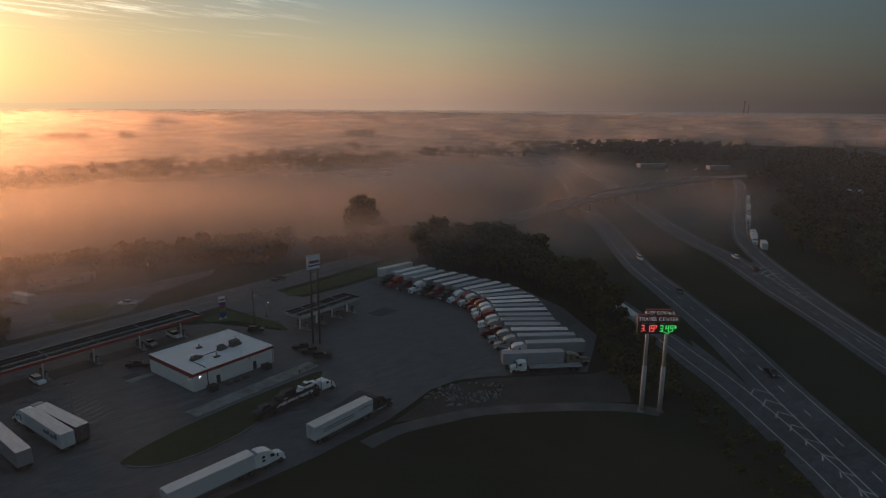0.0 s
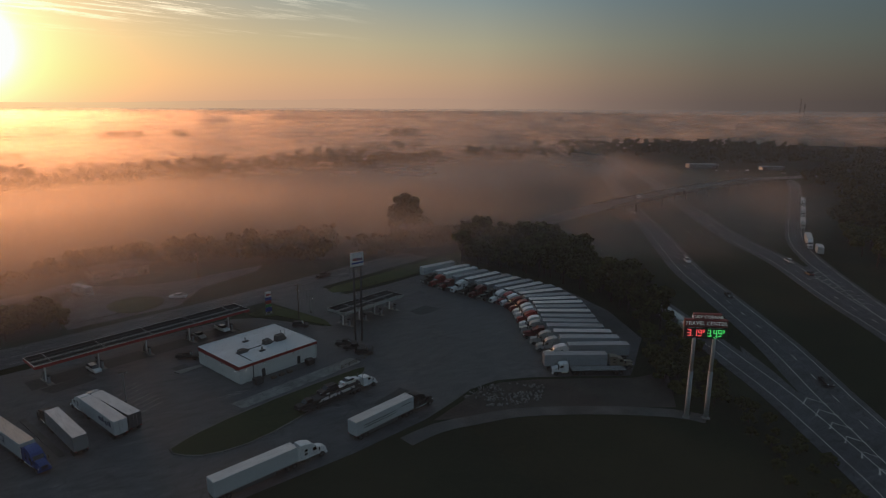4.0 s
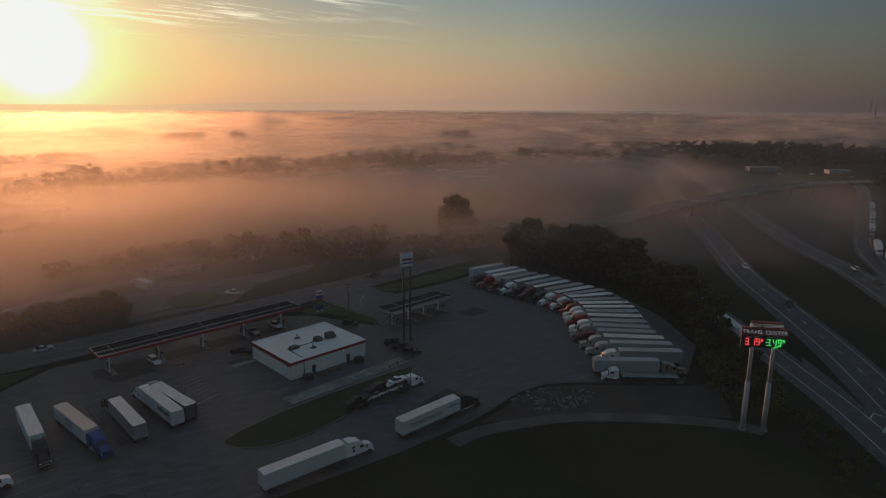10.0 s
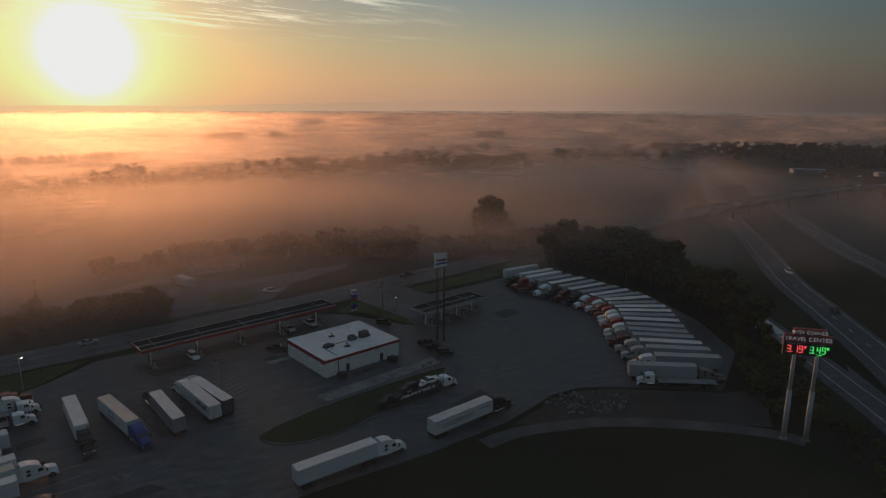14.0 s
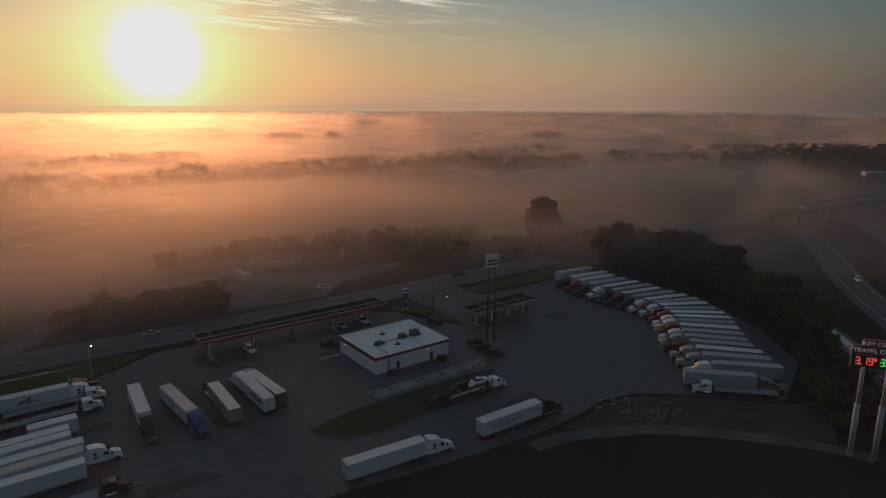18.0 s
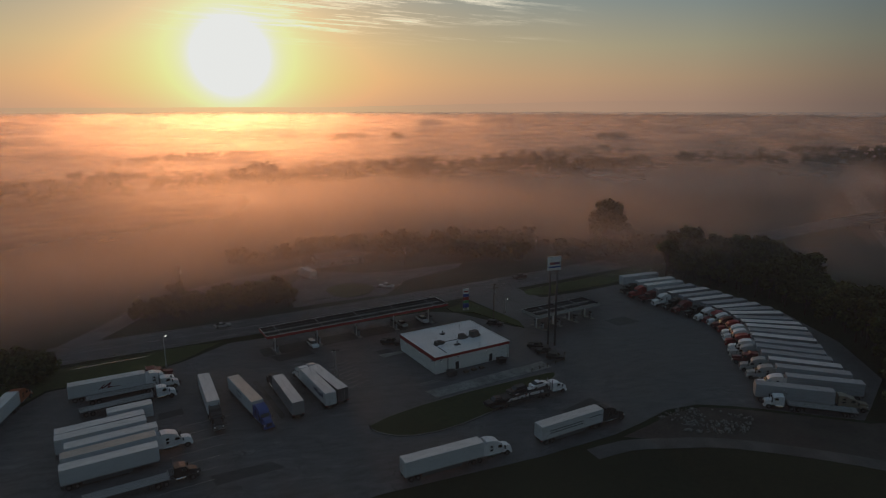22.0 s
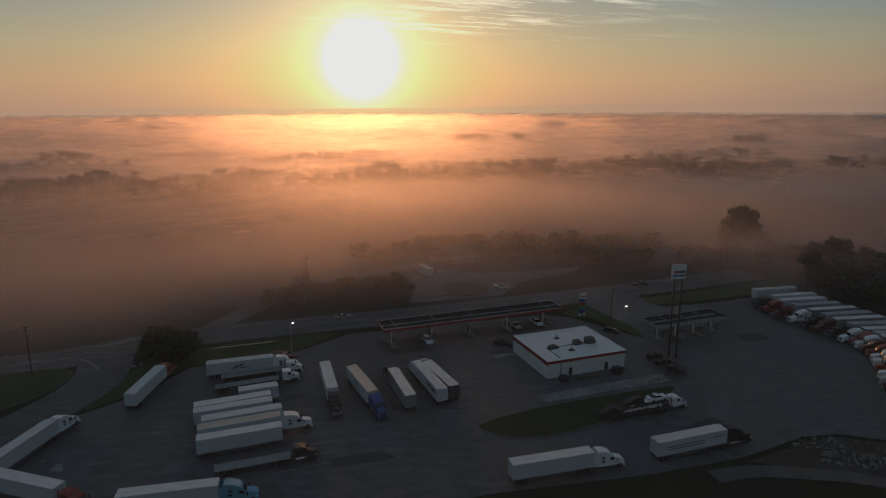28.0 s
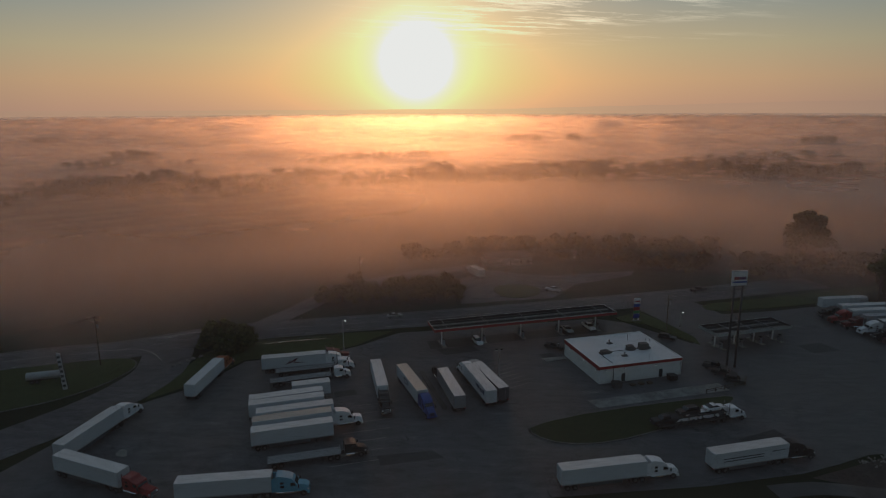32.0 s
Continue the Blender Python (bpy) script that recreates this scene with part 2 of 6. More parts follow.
def fog_cover(n, p, drift):
    """How far a place lies in the fog: metres beyond its edge, and how torn it is there."""
    sep = n.add("ShaderNodeSeparateXYZ")
    n.link(p, sep.inputs[0])
    x, y = sep.outputs[0], sep.outputs[1]
    bend = n.math("ADD", n.math("MULTIPLY", n.math("MINIMUM", x, 150.0), 0.38), n.math("MULTIPLY", n.math("MAXIMUM", n.math("SUBTRACT", x, 150.0), 0.0), 0.04))
    s = n.math("SUBTRACT", n.math("SUBTRACT", y, 190.0), bend)
    # a clear pocket over the rise by the far highway
    away = n.add("ShaderNodeVectorMath", operation="DISTANCE")
    n.link(n.scaled(p, 1, 1, 0), away.inputs[0])
    away.inputs[1].default_value = (800, 520, 0)
    s = n.math("SUBTRACT", s, n.math("MULTIPLY", n.math("SUBTRACT", 1.0, n.math("DIVIDE", away.outputs["Value"], 420.0), None, True), 700.0))
    # and a tongue of it along the cutting under the overpass
    tongue = n.add("ShaderNodeVectorMath", operation="DISTANCE")
    n.link(n.scaled(p, 1, 1, 0), tongue.inputs[0])
    tongue.inputs[1].default_value = (268, 246, 0)
    s = n.math("ADD", s, n.math("MULTIPLY", n.math("SUBTRACT", 1.0, n.math("DIVIDE", tongue.outputs["Value"], 165.0), None, True), 210.0))
    # and a hollow full of it round the lone trees
    hollow = n.add("ShaderNodeVectorMath", operation="DISTANCE")
    n.link(n.scaled(p, 1, 1, 0), hollow.inputs[0])
    hollow.inputs[1].default_value = (146, 284, 0)
    fill = n.math("SUBTRACT", 1.0, n.math("DIVIDE", hollow.outputs["Value"], 95.0), None, True)
    s = n.math("ADD", s, n.math("MULTIPLY", fill, 230.0))
    # thin over the wood beside the lane
    thin = n.add("ShaderNodeVectorMath", operation="DISTANCE")
    n.link(n.scaled(p, 0.62, 1, 0), thin.inputs[0])
    thin.inputs[1].default_value = (42, 252, 0)
    s = n.math("SUBTRACT", s, n.math("MULTIPLY", n.math("SUBTRACT", 1.0, n.math("DIVIDE", thin.outputs["Value"], 62.0), None, True), 35.0))
    off = n.add("ShaderNodeVectorMath", operation="ADD")
    n.link(n.scaled(p, 1, 1, 0.6), off.inputs[0])
    off.inputs[1].default_value = (drift, drift * 0.7, drift * 0.13)
    q = off.outputs[0]
    wide = n.noise(n.scaled(q, 0.45, 1.0, 0.5), 0.0045, 4.0, 0.5)
    wisp = n.noise(n.scaled(q, 0.5, 1.0, 1.3), 0.017, 3.0, 0.5)
    s = n.math("ADD", s, n.math("MULTIPLY", n.math("SUBTRACT", wide, 0.5), 110.0))
    return x, y, sep.outputs[2], s, wide, wisp, fill


def fog_body(n, a):
    """Droplets: a soft share thrown back and sideways, the most of it onward, close to the way the light came."""
    d = n.add("ShaderNodeBsdfDiffuse")
    d.inputs[0].default_value = (*MIST_BODY, 1)
    t = n.add("ShaderNodeBsdfTranslucent")
    t.inputs[0].default_value = (*MIST_GLOW, 1)
    body = n.add("ShaderNodeMixShader")
    body.inputs[0].default_value = 0.80
    n.link(d.outputs[0], body.inputs[1])
    n.link(t.outputs[0], body.inputs[2])
    last = body.outputs[0]
    for share, rough, ior, col in MIST_AHEAD:
        ahead = n.add("ShaderNodeBsdfRefraction")
        ahead.inputs["Color"].default_value = (*col, 1)
        ahead.inputs["Roughness"].default_value = rough
        ahead.inputs["IOR"].default_value = ior
        both = n.add("ShaderNodeMixShader")
        both.inputs[0].default_value = share
        n.link(last, both.inputs[1])
        n.link(ahead.outputs[0], both.inputs[2])
        last = both.outputs[0]
    tr = n.add("ShaderNodeBsdfTransparent")
    mx = n.add("ShaderNodeMixShader")
    n.link(a, mx.inputs[0])
    n.link(tr.outputs[0], mx.inputs[1])
    n.link(last, mx.inputs[2])
    return mx.outputs[0]


def bank_material(name):
    """Ground fog in upright drifts, lit through by the low sun. Each drift is as opaque as the air up to the next one."""
    def build(n):
        p = world_pos(n)
        x, y, z, s, wide, wisp, fill = fog_cover(n, p, 0.0)
        rise = n.ramp(n.math("DIVIDE", n.math("ADD", s, 42.0), 85.0, clamp=True), [(0.0, 0.0), (1.0, 1.0)], "EASE")
        deep = n.math("DIVIDE", n.math("SUBTRACT", s, 120.0), 520.0, clamp=True)
        west = n.math("DIVIDE", n.math("SUBTRACT", -10.0, x), 70.0, clamp=True)
        thick = n.math("ADD", FOG_THICK[0], n.math("ADD", n.math("MULTIPLY", west, FOG_THICK[1]), n.math("MULTIPLY", deep, FOG_THICK[2])))
        thick = n.math("MULTIPLY", n.math("MULTIPLY", thick, rise), n.ramp(n.math("ADD", n.math("MULTIPLY", wide, 0.7), n.math("MULTIPLY", wisp, 0.3)), [(0.34, 0.62), (0.5, 1.0), (0.66, 1.35)]))
        east = n.math("DIVIDE", x, n.math("ADD", n.math("MAXIMUM", y, 1.0), 40.0))
        thick = n.math("MULTIPLY", thick, n.math("MAXIMUM", n.ramp(east, [(0.50, 1.0), (0.72, 0.75), (1.0, 0.62)]), deep))
        top = n.math("ADD", FOG_TOP, n.math("ADD", n.math("MULTIPLY", n.math("SUBTRACT", wisp, 0.5), 7.0), n.math("MULTIPLY", n.math("SUBTRACT", wide, 0.5), 6.0)))
        vert = n.ramp(n.math("DIVIDE", n.math("MAXIMUM", z, 0.0), n.math("MULTIPLY", top, 3.3)), [(0.0, 0.9), (0.2, 1.0), (0.33, 0.55), (0.5, 0.17), (0.75, 0.04), (1.0, 0.0)], "EASE")
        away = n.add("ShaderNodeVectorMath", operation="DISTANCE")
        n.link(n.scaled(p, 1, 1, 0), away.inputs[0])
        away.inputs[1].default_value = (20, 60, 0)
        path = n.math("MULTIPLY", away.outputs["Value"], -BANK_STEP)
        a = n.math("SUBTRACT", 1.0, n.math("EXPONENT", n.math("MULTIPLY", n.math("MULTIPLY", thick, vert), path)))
        return fog_body(n, a)
    return material(name, build)


def sheet_material(name):
    """Thin haze over all of it, one added sheet that lifts the darks."""
    def build(n):
        x, y, z, s, wide, wisp, fill = fog_cover(n, world_pos(n), 310.0)
        rise = n.math("DIVIDE", n.math("ADD", s, 20.0), 320.0, clamp=True)
        # haze of distance put into the opacity, rising away from the viewpoint
        far = n.add("ShaderNodeVectorMath", operation="LENGTH")
        n.link(world_pos(n), far.inputs[0])
        veil = n.ramp(n.math("DIVIDE", far.outputs["Value"], 2000.0), [(0.06, SHEET_VEIL), (0.08, 0.052), (0.1, 0.065), (0.2, 0.11), (0.5, 0.2)])
        a = n.math("MAXIMUM", n.math("MULTIPLY", rise, n.math("ADD", SHEET_LEAST, n.math("MULTIPLY", wide, SHEET_PEAK))), veil)
        body = n.add("ShaderNodeMixShader")
        body.inputs[0].default_value = 0.18
        d = n.add("ShaderNodeBsdfDiffuse")
        d.inputs[0].default_value = (0.80, 0.70, 0.63, 1)
        g = n.add("ShaderNodeBsdfGlossy")
        g.inputs["Color"].default_value = (0.9, 0.82, 0.76, 1)
        g.inputs["Roughness"].default_value = 0.8
        n.link(d.outputs[0], body.inputs[1])
        n.link(g.outputs[0], body.inputs[2])
        tr = n.add("ShaderNodeBsdfTransparent")
        mx = n.add("ShaderNodeMixShader")
        n.link(a, mx.inputs[0])
        n.link(tr.outputs[0], mx.inputs[1])
        n.link(body.outputs[0], mx.inputs[2])
        return mx.outputs[0]
    return material(name, build)


MIST_AHEAD = [(0.34, 0.9, 1.33, (1.0, 0.77, 0.50)), (0.02, 0.36, 1.04, (1.0, 0.80, 0.36))]
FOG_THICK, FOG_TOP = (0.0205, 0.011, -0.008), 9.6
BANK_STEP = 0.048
MIST_BODY = (0.74, 0.70, 0.69)
MIST_GLOW = (0.56, 0.53, 0.55)
SHEET_LEAST, SHEET_PEAK, SHEET_VEIL = 0.17, 0.14, 0.036
M_ASPHALT = asphalt("worn_asphalt", (0.070, 0.070, 0.073))
M_ROAD = asphalt("road_asphalt", (0.085, 0.082, 0.085), 0.55)
M_HIGHWAY = asphalt("highway_asphalt", (0.062, 0.061, 0.066), 0.6)
M_CONCRETE = speckled("concrete", (0.19, 0.185, 0.175), 0.6, 0.5, 0.85, 0.01, 0.12)
M_KERB = speckled("kerb_concrete", (0.11, 0.107, 0.10), 2.0, 0.4, 0.85, 0.01, 0.2)
M_GRAVEL = speckled("gravel", (0.085, 0.079, 0.074), 6.0, 0.5, 0.95, 0.05, 0.15)
M_DIRT = speckled("bare_earth", (0.05, 0.042, 0.035), 1.5, 0.5, 0.95, 0.08, 0.1)
M_ROCK = speckled("rubble_stone", (0.17, 0.165, 0.155), 2.2, 0.5, 0.9, 0.05, 0.5)
M_GRASS = grass_material("mown_grass", (0.018, 0.026, 0.010), (0.042, 0.054, 0.020), (0.055, 0.052, 0.024))
M_FIELD = grass_material("field", (0.011, 0.016, 0.007), (0.026, 0.032, 0.013), (0.033, 0.032, 0.016))
M_LINE = speckled("road_paint", (0.42, 0.41, 0.385), 3.0, 0.4, 0.7, 0.003, 0.4)
M_WHITE = painted("white_paint", (0.78, 0.79, 0.79), 0.4, 0.3)
# trailer white with the sides' shade put in, darker and bluer than roofs
M_TRAILER = painted("trailer_white", (0.56, 0.60, 0.62), 0.38, 0.35)
M_TRAILER_GREY = painted("trailer_grey", (0.24, 0.25, 0.265), 0.4, 0.35)
M_TRAILER_TAN = painted("trailer_roof_tan", (0.56, 0.49, 0.42), 0.6, 0.4)
M_ROOF = painted("white_membrane_roof", (0.72, 0.73, 0.74), 0.55, 0.45, 0, 0.25)
M_STUCCO = painted("white_block_wall", (0.72, 0.73, 0.72), 0.75, 0.3, 0, 0.2)
M_RED = painted("red_fascia", (0.30, 0.022, 0.02), 0.45, 0.3)
M_STEEL = painted("galvanised_steel", (0.34, 0.34, 0.345), 0.65, 0.4, 0, 1.0, 0.2)
M_DARKSTEEL = painted("dark_steel", (0.045, 0.045, 0.047), 0.75, 0.4)
M_CHROME = painted("chrome", (0.72, 0.72, 0.73), 0.18, 0.15, 0, 1.0, 1.0)
M_RUBBER = speckled("tyre_rubber", (0.018, 0.018, 0.018), 8, 0.3, 0.85, 0.005, 0.5, local=True)
M_BLACK = painted("black_paint", (0.012, 0.012, 0.013), 0.55, 0.3)
M_GLASS = glass_dark("vehicle_glass")
M_WOOD = speckled("timber_pole", (0.10, 0.075, 0.055), 4, 0.4, 0.9, 0.01, 0.4, local=True)
M_BARK = speckled("bark", (0.05, 0.04, 0.03), 3, 0.4, 0.95, 0.03, 0.4)
M_RIM = painted("wheel_rim", (0.10, 0.10, 0.105), 0.6, 0.4, 0, 1.0, 0.4)
M_DECK = painted("canopy_deck", (0.04, 0.036, 0.038), 0.6, 0.5, 0, 0.4)
M_GREEN = painted("green_fascia", (0.14, 0.21, 0.16), 0.5, 0.3)
M_LEAF = leaf_material("leaves", (0.022, 0.030, 0.010), (0.085, 0.098, 0.032))
M_VERGE = grass_material("verge_grass", (0.032, 0.042, 0.016), (0.070, 0.082, 0.032), (0.085, 0.082, 0.036))
M_LEAF_FAR = leaf_material("far_leaves", (0.024, 0.025, 0.010), (0.065, 0.062, 0.022))
M_LAMP = lamp_glow("wall_lamp_glow", (1.0, 0.94, 0.82), 8.0)
M_FAINT = speckled("worn_bay_paint", (0.24, 0.235, 0.225), 2.0, 0.6, 0.8, 0.003, 0.5)
M_LED_RED = lamp_glow("red_led", (1.0, 0.03, 0.03), 1.1)
M_LED_GREEN = lamp_glow("green_led", (0.03, 1.0, 0.12), 0.9)
M_SIGN_RED = painted("sign_maroon", (0.16, 0.02, 0.025), 0.5, 0.3)
M_SIGN_BLUE = painted("sign_blue", (0.02, 0.05, 0.28), 0.4, 0.2)
M_HEADLIGHT = lamp_glow("headlight_glow", (1.0, 0.9, 0.75), 6.0)
M_LENS = painted("headlight_lens", (0.7, 0.7, 0.7), 0.1, 0.1)
M_REDLENS = painted("red_lens", (0.3, 0.01, 0.01), 0.2, 0.1)

M_SIGN_NAVY = painted("navy_mark", (0.02, 0.03, 0.09), 0.4, 0.2)
M_PATCH_DARK = asphalt("mended_asphalt", (0.035, 0.035, 0.037), 0.5)
M_PATCH_PALE = asphalt("bleached_asphalt", (0.085, 0.084, 0.085), 0.6)
M_DECK_RAIL = painted("dull_rail", (0.34, 0.33, 0.33), 0.5, 0.4)
M_MARK_PURPLE = painted("mark_purple", (0.12, 0.03, 0.10), 0.4, 0.2)
M_SIGN_TEXT = lamp_glow("lit_sign_text", (0.9, 0.8, 0.8), 0.16)
# ---- mesh helpers ----
def mesh_of(name, bm, mat, smooth=False):
    me = bpy.data.meshes.new(name)
    bm.to_mesh(me)
    bm.free()
    me.materials.append(mat)
    if smooth:
        me.polygons.foreach_set("use_smooth", [True] * len(me.polygons))
    return me


def part(name, bm, mat, parent, label="", smooth=False):
    """Links a bmesh as one mesh object under a thing or under a part."""
    ob = new(name, mesh_of(name, bm, mat, smooth))
    ob.parent = parent
    if label:
        tagged(ob, label)
    return ob


def again(ob, m, parent=None):
    """Another part on the same mesh."""
    o = new(ob.name.split(".")[0], ob.data)
    o.parent = parent or ob.parent
    o.matrix_basis = m
    return o


def thing(name, label, category, group="", kind="", m=None):
    e = tagged(new(name), label, category, group, kind)
    e.empty_display_size = 0.5
    if m is not None:
        e.matrix_basis = m
    return e


def single(name, bm, mat, label, category, group="", kind="", smooth=False):
    return tagged(new(name, mesh_of(name, bm, mat, smooth)), label, category, group, kind)


def box(x0, x1, y0, y1, z0, z1, bevel=0.0, bm=None, seg=1):
    b = bmesh.new()
    bmesh.ops.create_cube(b, size=1.0)
    for v in b.verts:
        v.co = ((x0 + x1) / 2 + v.co.x * (x1 - x0), (y0 + y1) / 2 + v.co.y * (y1 - y0), (z0 + z1) / 2 + v.co.z * (z1 - z0))
    if bevel:
        bmesh.ops.bevel(b, geom=b.edges[:], offset=bevel, segments=seg, affect="EDGES", profile=0.6)
    return joined(bm, b)


def joined(bm, b):
    if bm is None:
        return b
    me = bpy.data.meshes.new("tmp")
    b.to_mesh(me)
    b.free()
    bm.from_mesh(me)
    bpy.data.meshes.remove(me)
    return bm


def tube(p0, p1, r0, r1=None, n=10, bm=None, caps=True):
    r1 = r0 if r1 is None else r1
    p0, p1 = Vector(p0), Vector(p1)
    b = bm or bmesh.new()
    q = (p1 - p0).to_track_quat("Z", "Y")
    rings = []
    for p, r in ((p0, r0), (p1, r1)):
        rings.append([b.verts.new(p + q @ Vector((r * math.cos(2 * math.pi * i / n), r * math.sin(2 * math.pi * i / n), 0))) for i in range(n)])
    for i in range(n):
        b.faces.new((rings[0][i], rings[0][(i + 1) % n], rings[1][(i + 1) % n], rings[1][i]))
    if caps:
        b.faces.new(rings[0][::-1])
        b.faces.new(rings[1])
    return b


def prism(profile, y0, y1, bevel=0.0, bm=None, axis="y", taper=None):
    """Side profile in x and z, pulled out from y0 to y1. taper: (z above which it narrows, amount)."""
    b = bmesh.new()
    sides = []
    for y in (y0, y1):
        row = []
        for x, z in profile:
            yy = y
            if taper and z > taper[0]:
                yy = y - math.copysign(taper[1], y - (y0 + y1) / 2)
            row.append(b.verts.new((x, yy, z)))
        sides.append(row)
    k = len(profile)
    for i in range(k):
        b.faces.new((sides[0][i], sides[0][(i + 1) % k], sides[1][(i + 1) % k], sides[1][i]))
    b.faces.new(sides[0][::-1])
    b.faces.new(sides[1])
    bmesh.ops.recalc_face_normals(b, faces=b.faces[:])
    if bevel:
        bmesh.ops.bevel(b, geom=b.edges[:], offset=bevel, segments=2, affect="EDGES", profile=0.6)
    return joined(bm, b)


def smooth_line(points, step=6.0):
    """Points on a Catmull-Rom curve through the given ones."""
    pts = [Vector(p) if len(p) == 3 else Vector((*p, 0)) for p in points]
    pts = [pts[0] * 2 - pts[1], *pts, pts[-1] * 2 - pts[-2]]
    out = []
    for i in range(1, len(pts) - 2):
        a, b, c, d = pts[i - 1:i + 3]
        k = max(1, int((c - b).length / step))
        for j in range(k):
            t = j / k
            out.append(0.5 * ((2 * b) + (c - a) * t + (2 * a - 5 * b + 4 * c - d) * t * t + (3 * b - a - 3 * c + d) * t ** 3))
    out.append(pts[-2])
    return out


def sides_of(line):
    out = []
    for i, p in enumerate(line):
        d = line[min(i + 1, len(line) - 1)] - line[max(i - 1, 0)]
        out.append(Vector((-d.y, d.x, 0)).normalized())
    return out


def ribbon(line, left, right, z, thick=0.0, bm=None):
    """A strip along a line, from left to right metres off it."""
    b = bm or bmesh.new()
    n = sides_of(line)
    rows = []
    for p, s in zip(line, n):
        row = [b.verts.new(p + s * left + Vector((0, 0, z))), b.verts.new(p + s * right + Vector((0, 0, z)))]
        if thick:
            row = [b.verts.new(row[0].co - Vector((0, 0, thick))), *row, b.verts.new(row[1].co - Vector((0, 0, thick)))]
        rows.append(row)
    for r0, r1 in zip(rows, rows[1:]):
        for i in range(len(r0) - 1):
            b.faces.new((r0[i], r0[i + 1], r1[i + 1], r1[i]))
    bmesh.ops.recalc_face_normals(b, faces=b.faces[:])
    return b


def dashes(line, off, z, on=3.0, gap=9.0, w=0.13, bm=None):
    b = bm or bmesh.new()
    n = sides_of(line)
    run = 0.0
    for i in range(len(line) - 1):
        a, c = line[i], line[i + 1]
        seg = (c - a).length
        d = (c - a) / seg
        s = n[i]
        k = -(run % (on + gap))
        while k < seg:
            p0, p1 = max(k, 0), min(k + on, seg)
            if p1 > p0:
                q = [a + d * p0 + s * (off - w), a + d * p1 + s * (off - w), a + d * p1 + s * (off + w), a + d * p0 + s * (off + w)]
                b.faces.new([b.verts.new(v + Vector((0, 0, z))) for v in q])
            k += on + gap
        run += seg
    return b


def slab(points, z0, z1, bm=None, rounds=0):
    """A flat plate with a real edge, from an outline in plan."""
    b = bmesh.new()
    pts = [Vector(p).to_2d() for p in points]
    for _ in range(rounds):
        pts = [q for i, p in enumerate(pts) for q in (p.lerp(pts[(i + 1) % len(pts)], 0.25), p.lerp(pts[(i + 1) % len(pts)], 0.75))]
    top = [b.verts.new((p.x, p.y, z1)) for p in pts]
    b.faces.new(top)
    bot = [b.verts.new((p.x, p.y, z0)) for p in pts]
    k = len(pts)
    for i in range(k):
        b.faces.new((top[i], top[(i + 1) % k], bot[(i + 1) % k], bot[i]))
    bmesh.ops.recalc_face_normals(b, faces=b.faces[:])
    bmesh.ops.triangulate(b, faces=[f for f in b.faces if len(f.verts) > 4])
    return joined(bm, b)


def kerb_round(points, z, w=0.18, rounds=2, h=0.16):
    pts = [Vector(p).to_2d() for p in points]
    for _ in range(rounds):
        pts = [q for i, p in enumerate(pts) for q in (p.lerp(pts[(i + 1) % len(pts)], 0.25), p.lerp(pts[(i + 1) % len(pts)], 0.75))]
    line = [Vector((p.x, p.y, 0)) for p in pts + pts[:2]]
    return ribbon(line, w, -w, z + h, h + 0.05)


# ---- ground, roads, lot ----
def build_ground():
    b = bmesh.new()
    rings = [0, 40, 80, 140, 220, 320, 450, 620, 850, 1150, 1500, 2000, 2700, 3600, 4850]
    seg = 72
    prev = [b.verts.new((0, 0, 0))]
    for r in rings[1:]:
        row = []
        for i in range(seg):
            a = 2 * math.pi * i / seg
            x, y = r * math.sin(a), r * math.cos(a)
            h = 0.0
            if r > 300:
                h = (noise.noise((x * 0.0016, y * 0.0016, 3.1)) * 6 - 2) * min(1, (r - 300) / 500)
                h = min(h, 3.0)
            row.append(b.verts.new((x, y, h)))
        for i in range(seg):
            j = (i + 1) % seg
            if len(prev) == 1:
                b.faces.new((prev[0], row[j], row[i]))
            else:
                b.faces.new((prev[i], prev[j], row[j], row[i]))
        prev = row
    bmesh.ops.recalc_face_normals(b, faces=b.faces[:])
    single("ground", b, M_FIELD, "dark dewy grassland reaching the misty horizon", "ground", kind="structure", smooth=True)


build_ground()

COUNTY = smooth_line([(-330, 45), (-200, 112), (-125, 150), (-99, 159), (-72, 174), (-33, 185), (0, 193.5), (40, 206), (80, 219), (120, 233), (165, 247),
                      (220, 256, 3.5), (276, 265, 7), (350, 281, 7.5), (420, 294, 7.5), (490, 304, 6), (560, 312, 3), (640, 330, 0)])
MAIN = smooth_line([(70, -30), (90, -4), (112, 24), (132, 50), (146, 68), (160, 85), (172, 101), (195, 134), (214, 161), (262, 218), (322, 292), (392, 372), (470, 466), (560, 590), (690, 790)], 10)
SECOND = smooth_line([(105, -45), (150, 15), (180, 53), (203, 80), (224, 107), (258, 148), (284, 188), (338, 256), (390, 318), (438, 374), (498, 455), (590, 575), (720, 770)], 10)
RAMP = smooth_line([(62, -25), (98, 20), (114, 39), (124, 54), (136, 73.4), (144.8, 91), (151.4, 104.1), (165.7, 134.7), (171.6, 146.9), (184, 175), (194, 205), (198, 228), (194, 249)], 6)
RAMP2 = smooth_line([(120, -25), (160, 22), (188, 55), (210, 80), (242, 113), (279, 148), (314, 174), (391, 219), (450, 253), (500, 284, 3), (520, 304, 4.5)], 8)
LEFT = smooth_line([(-84, 160), (-80, 145), (-84, 127), (-95, 108), (-104, 92), (-122, 60)], 5)
NORTH = smooth_line([(-66, 178), (-58, 197), (-50, 216), (-30, 240), (8, 262), (30, 285)], 6)


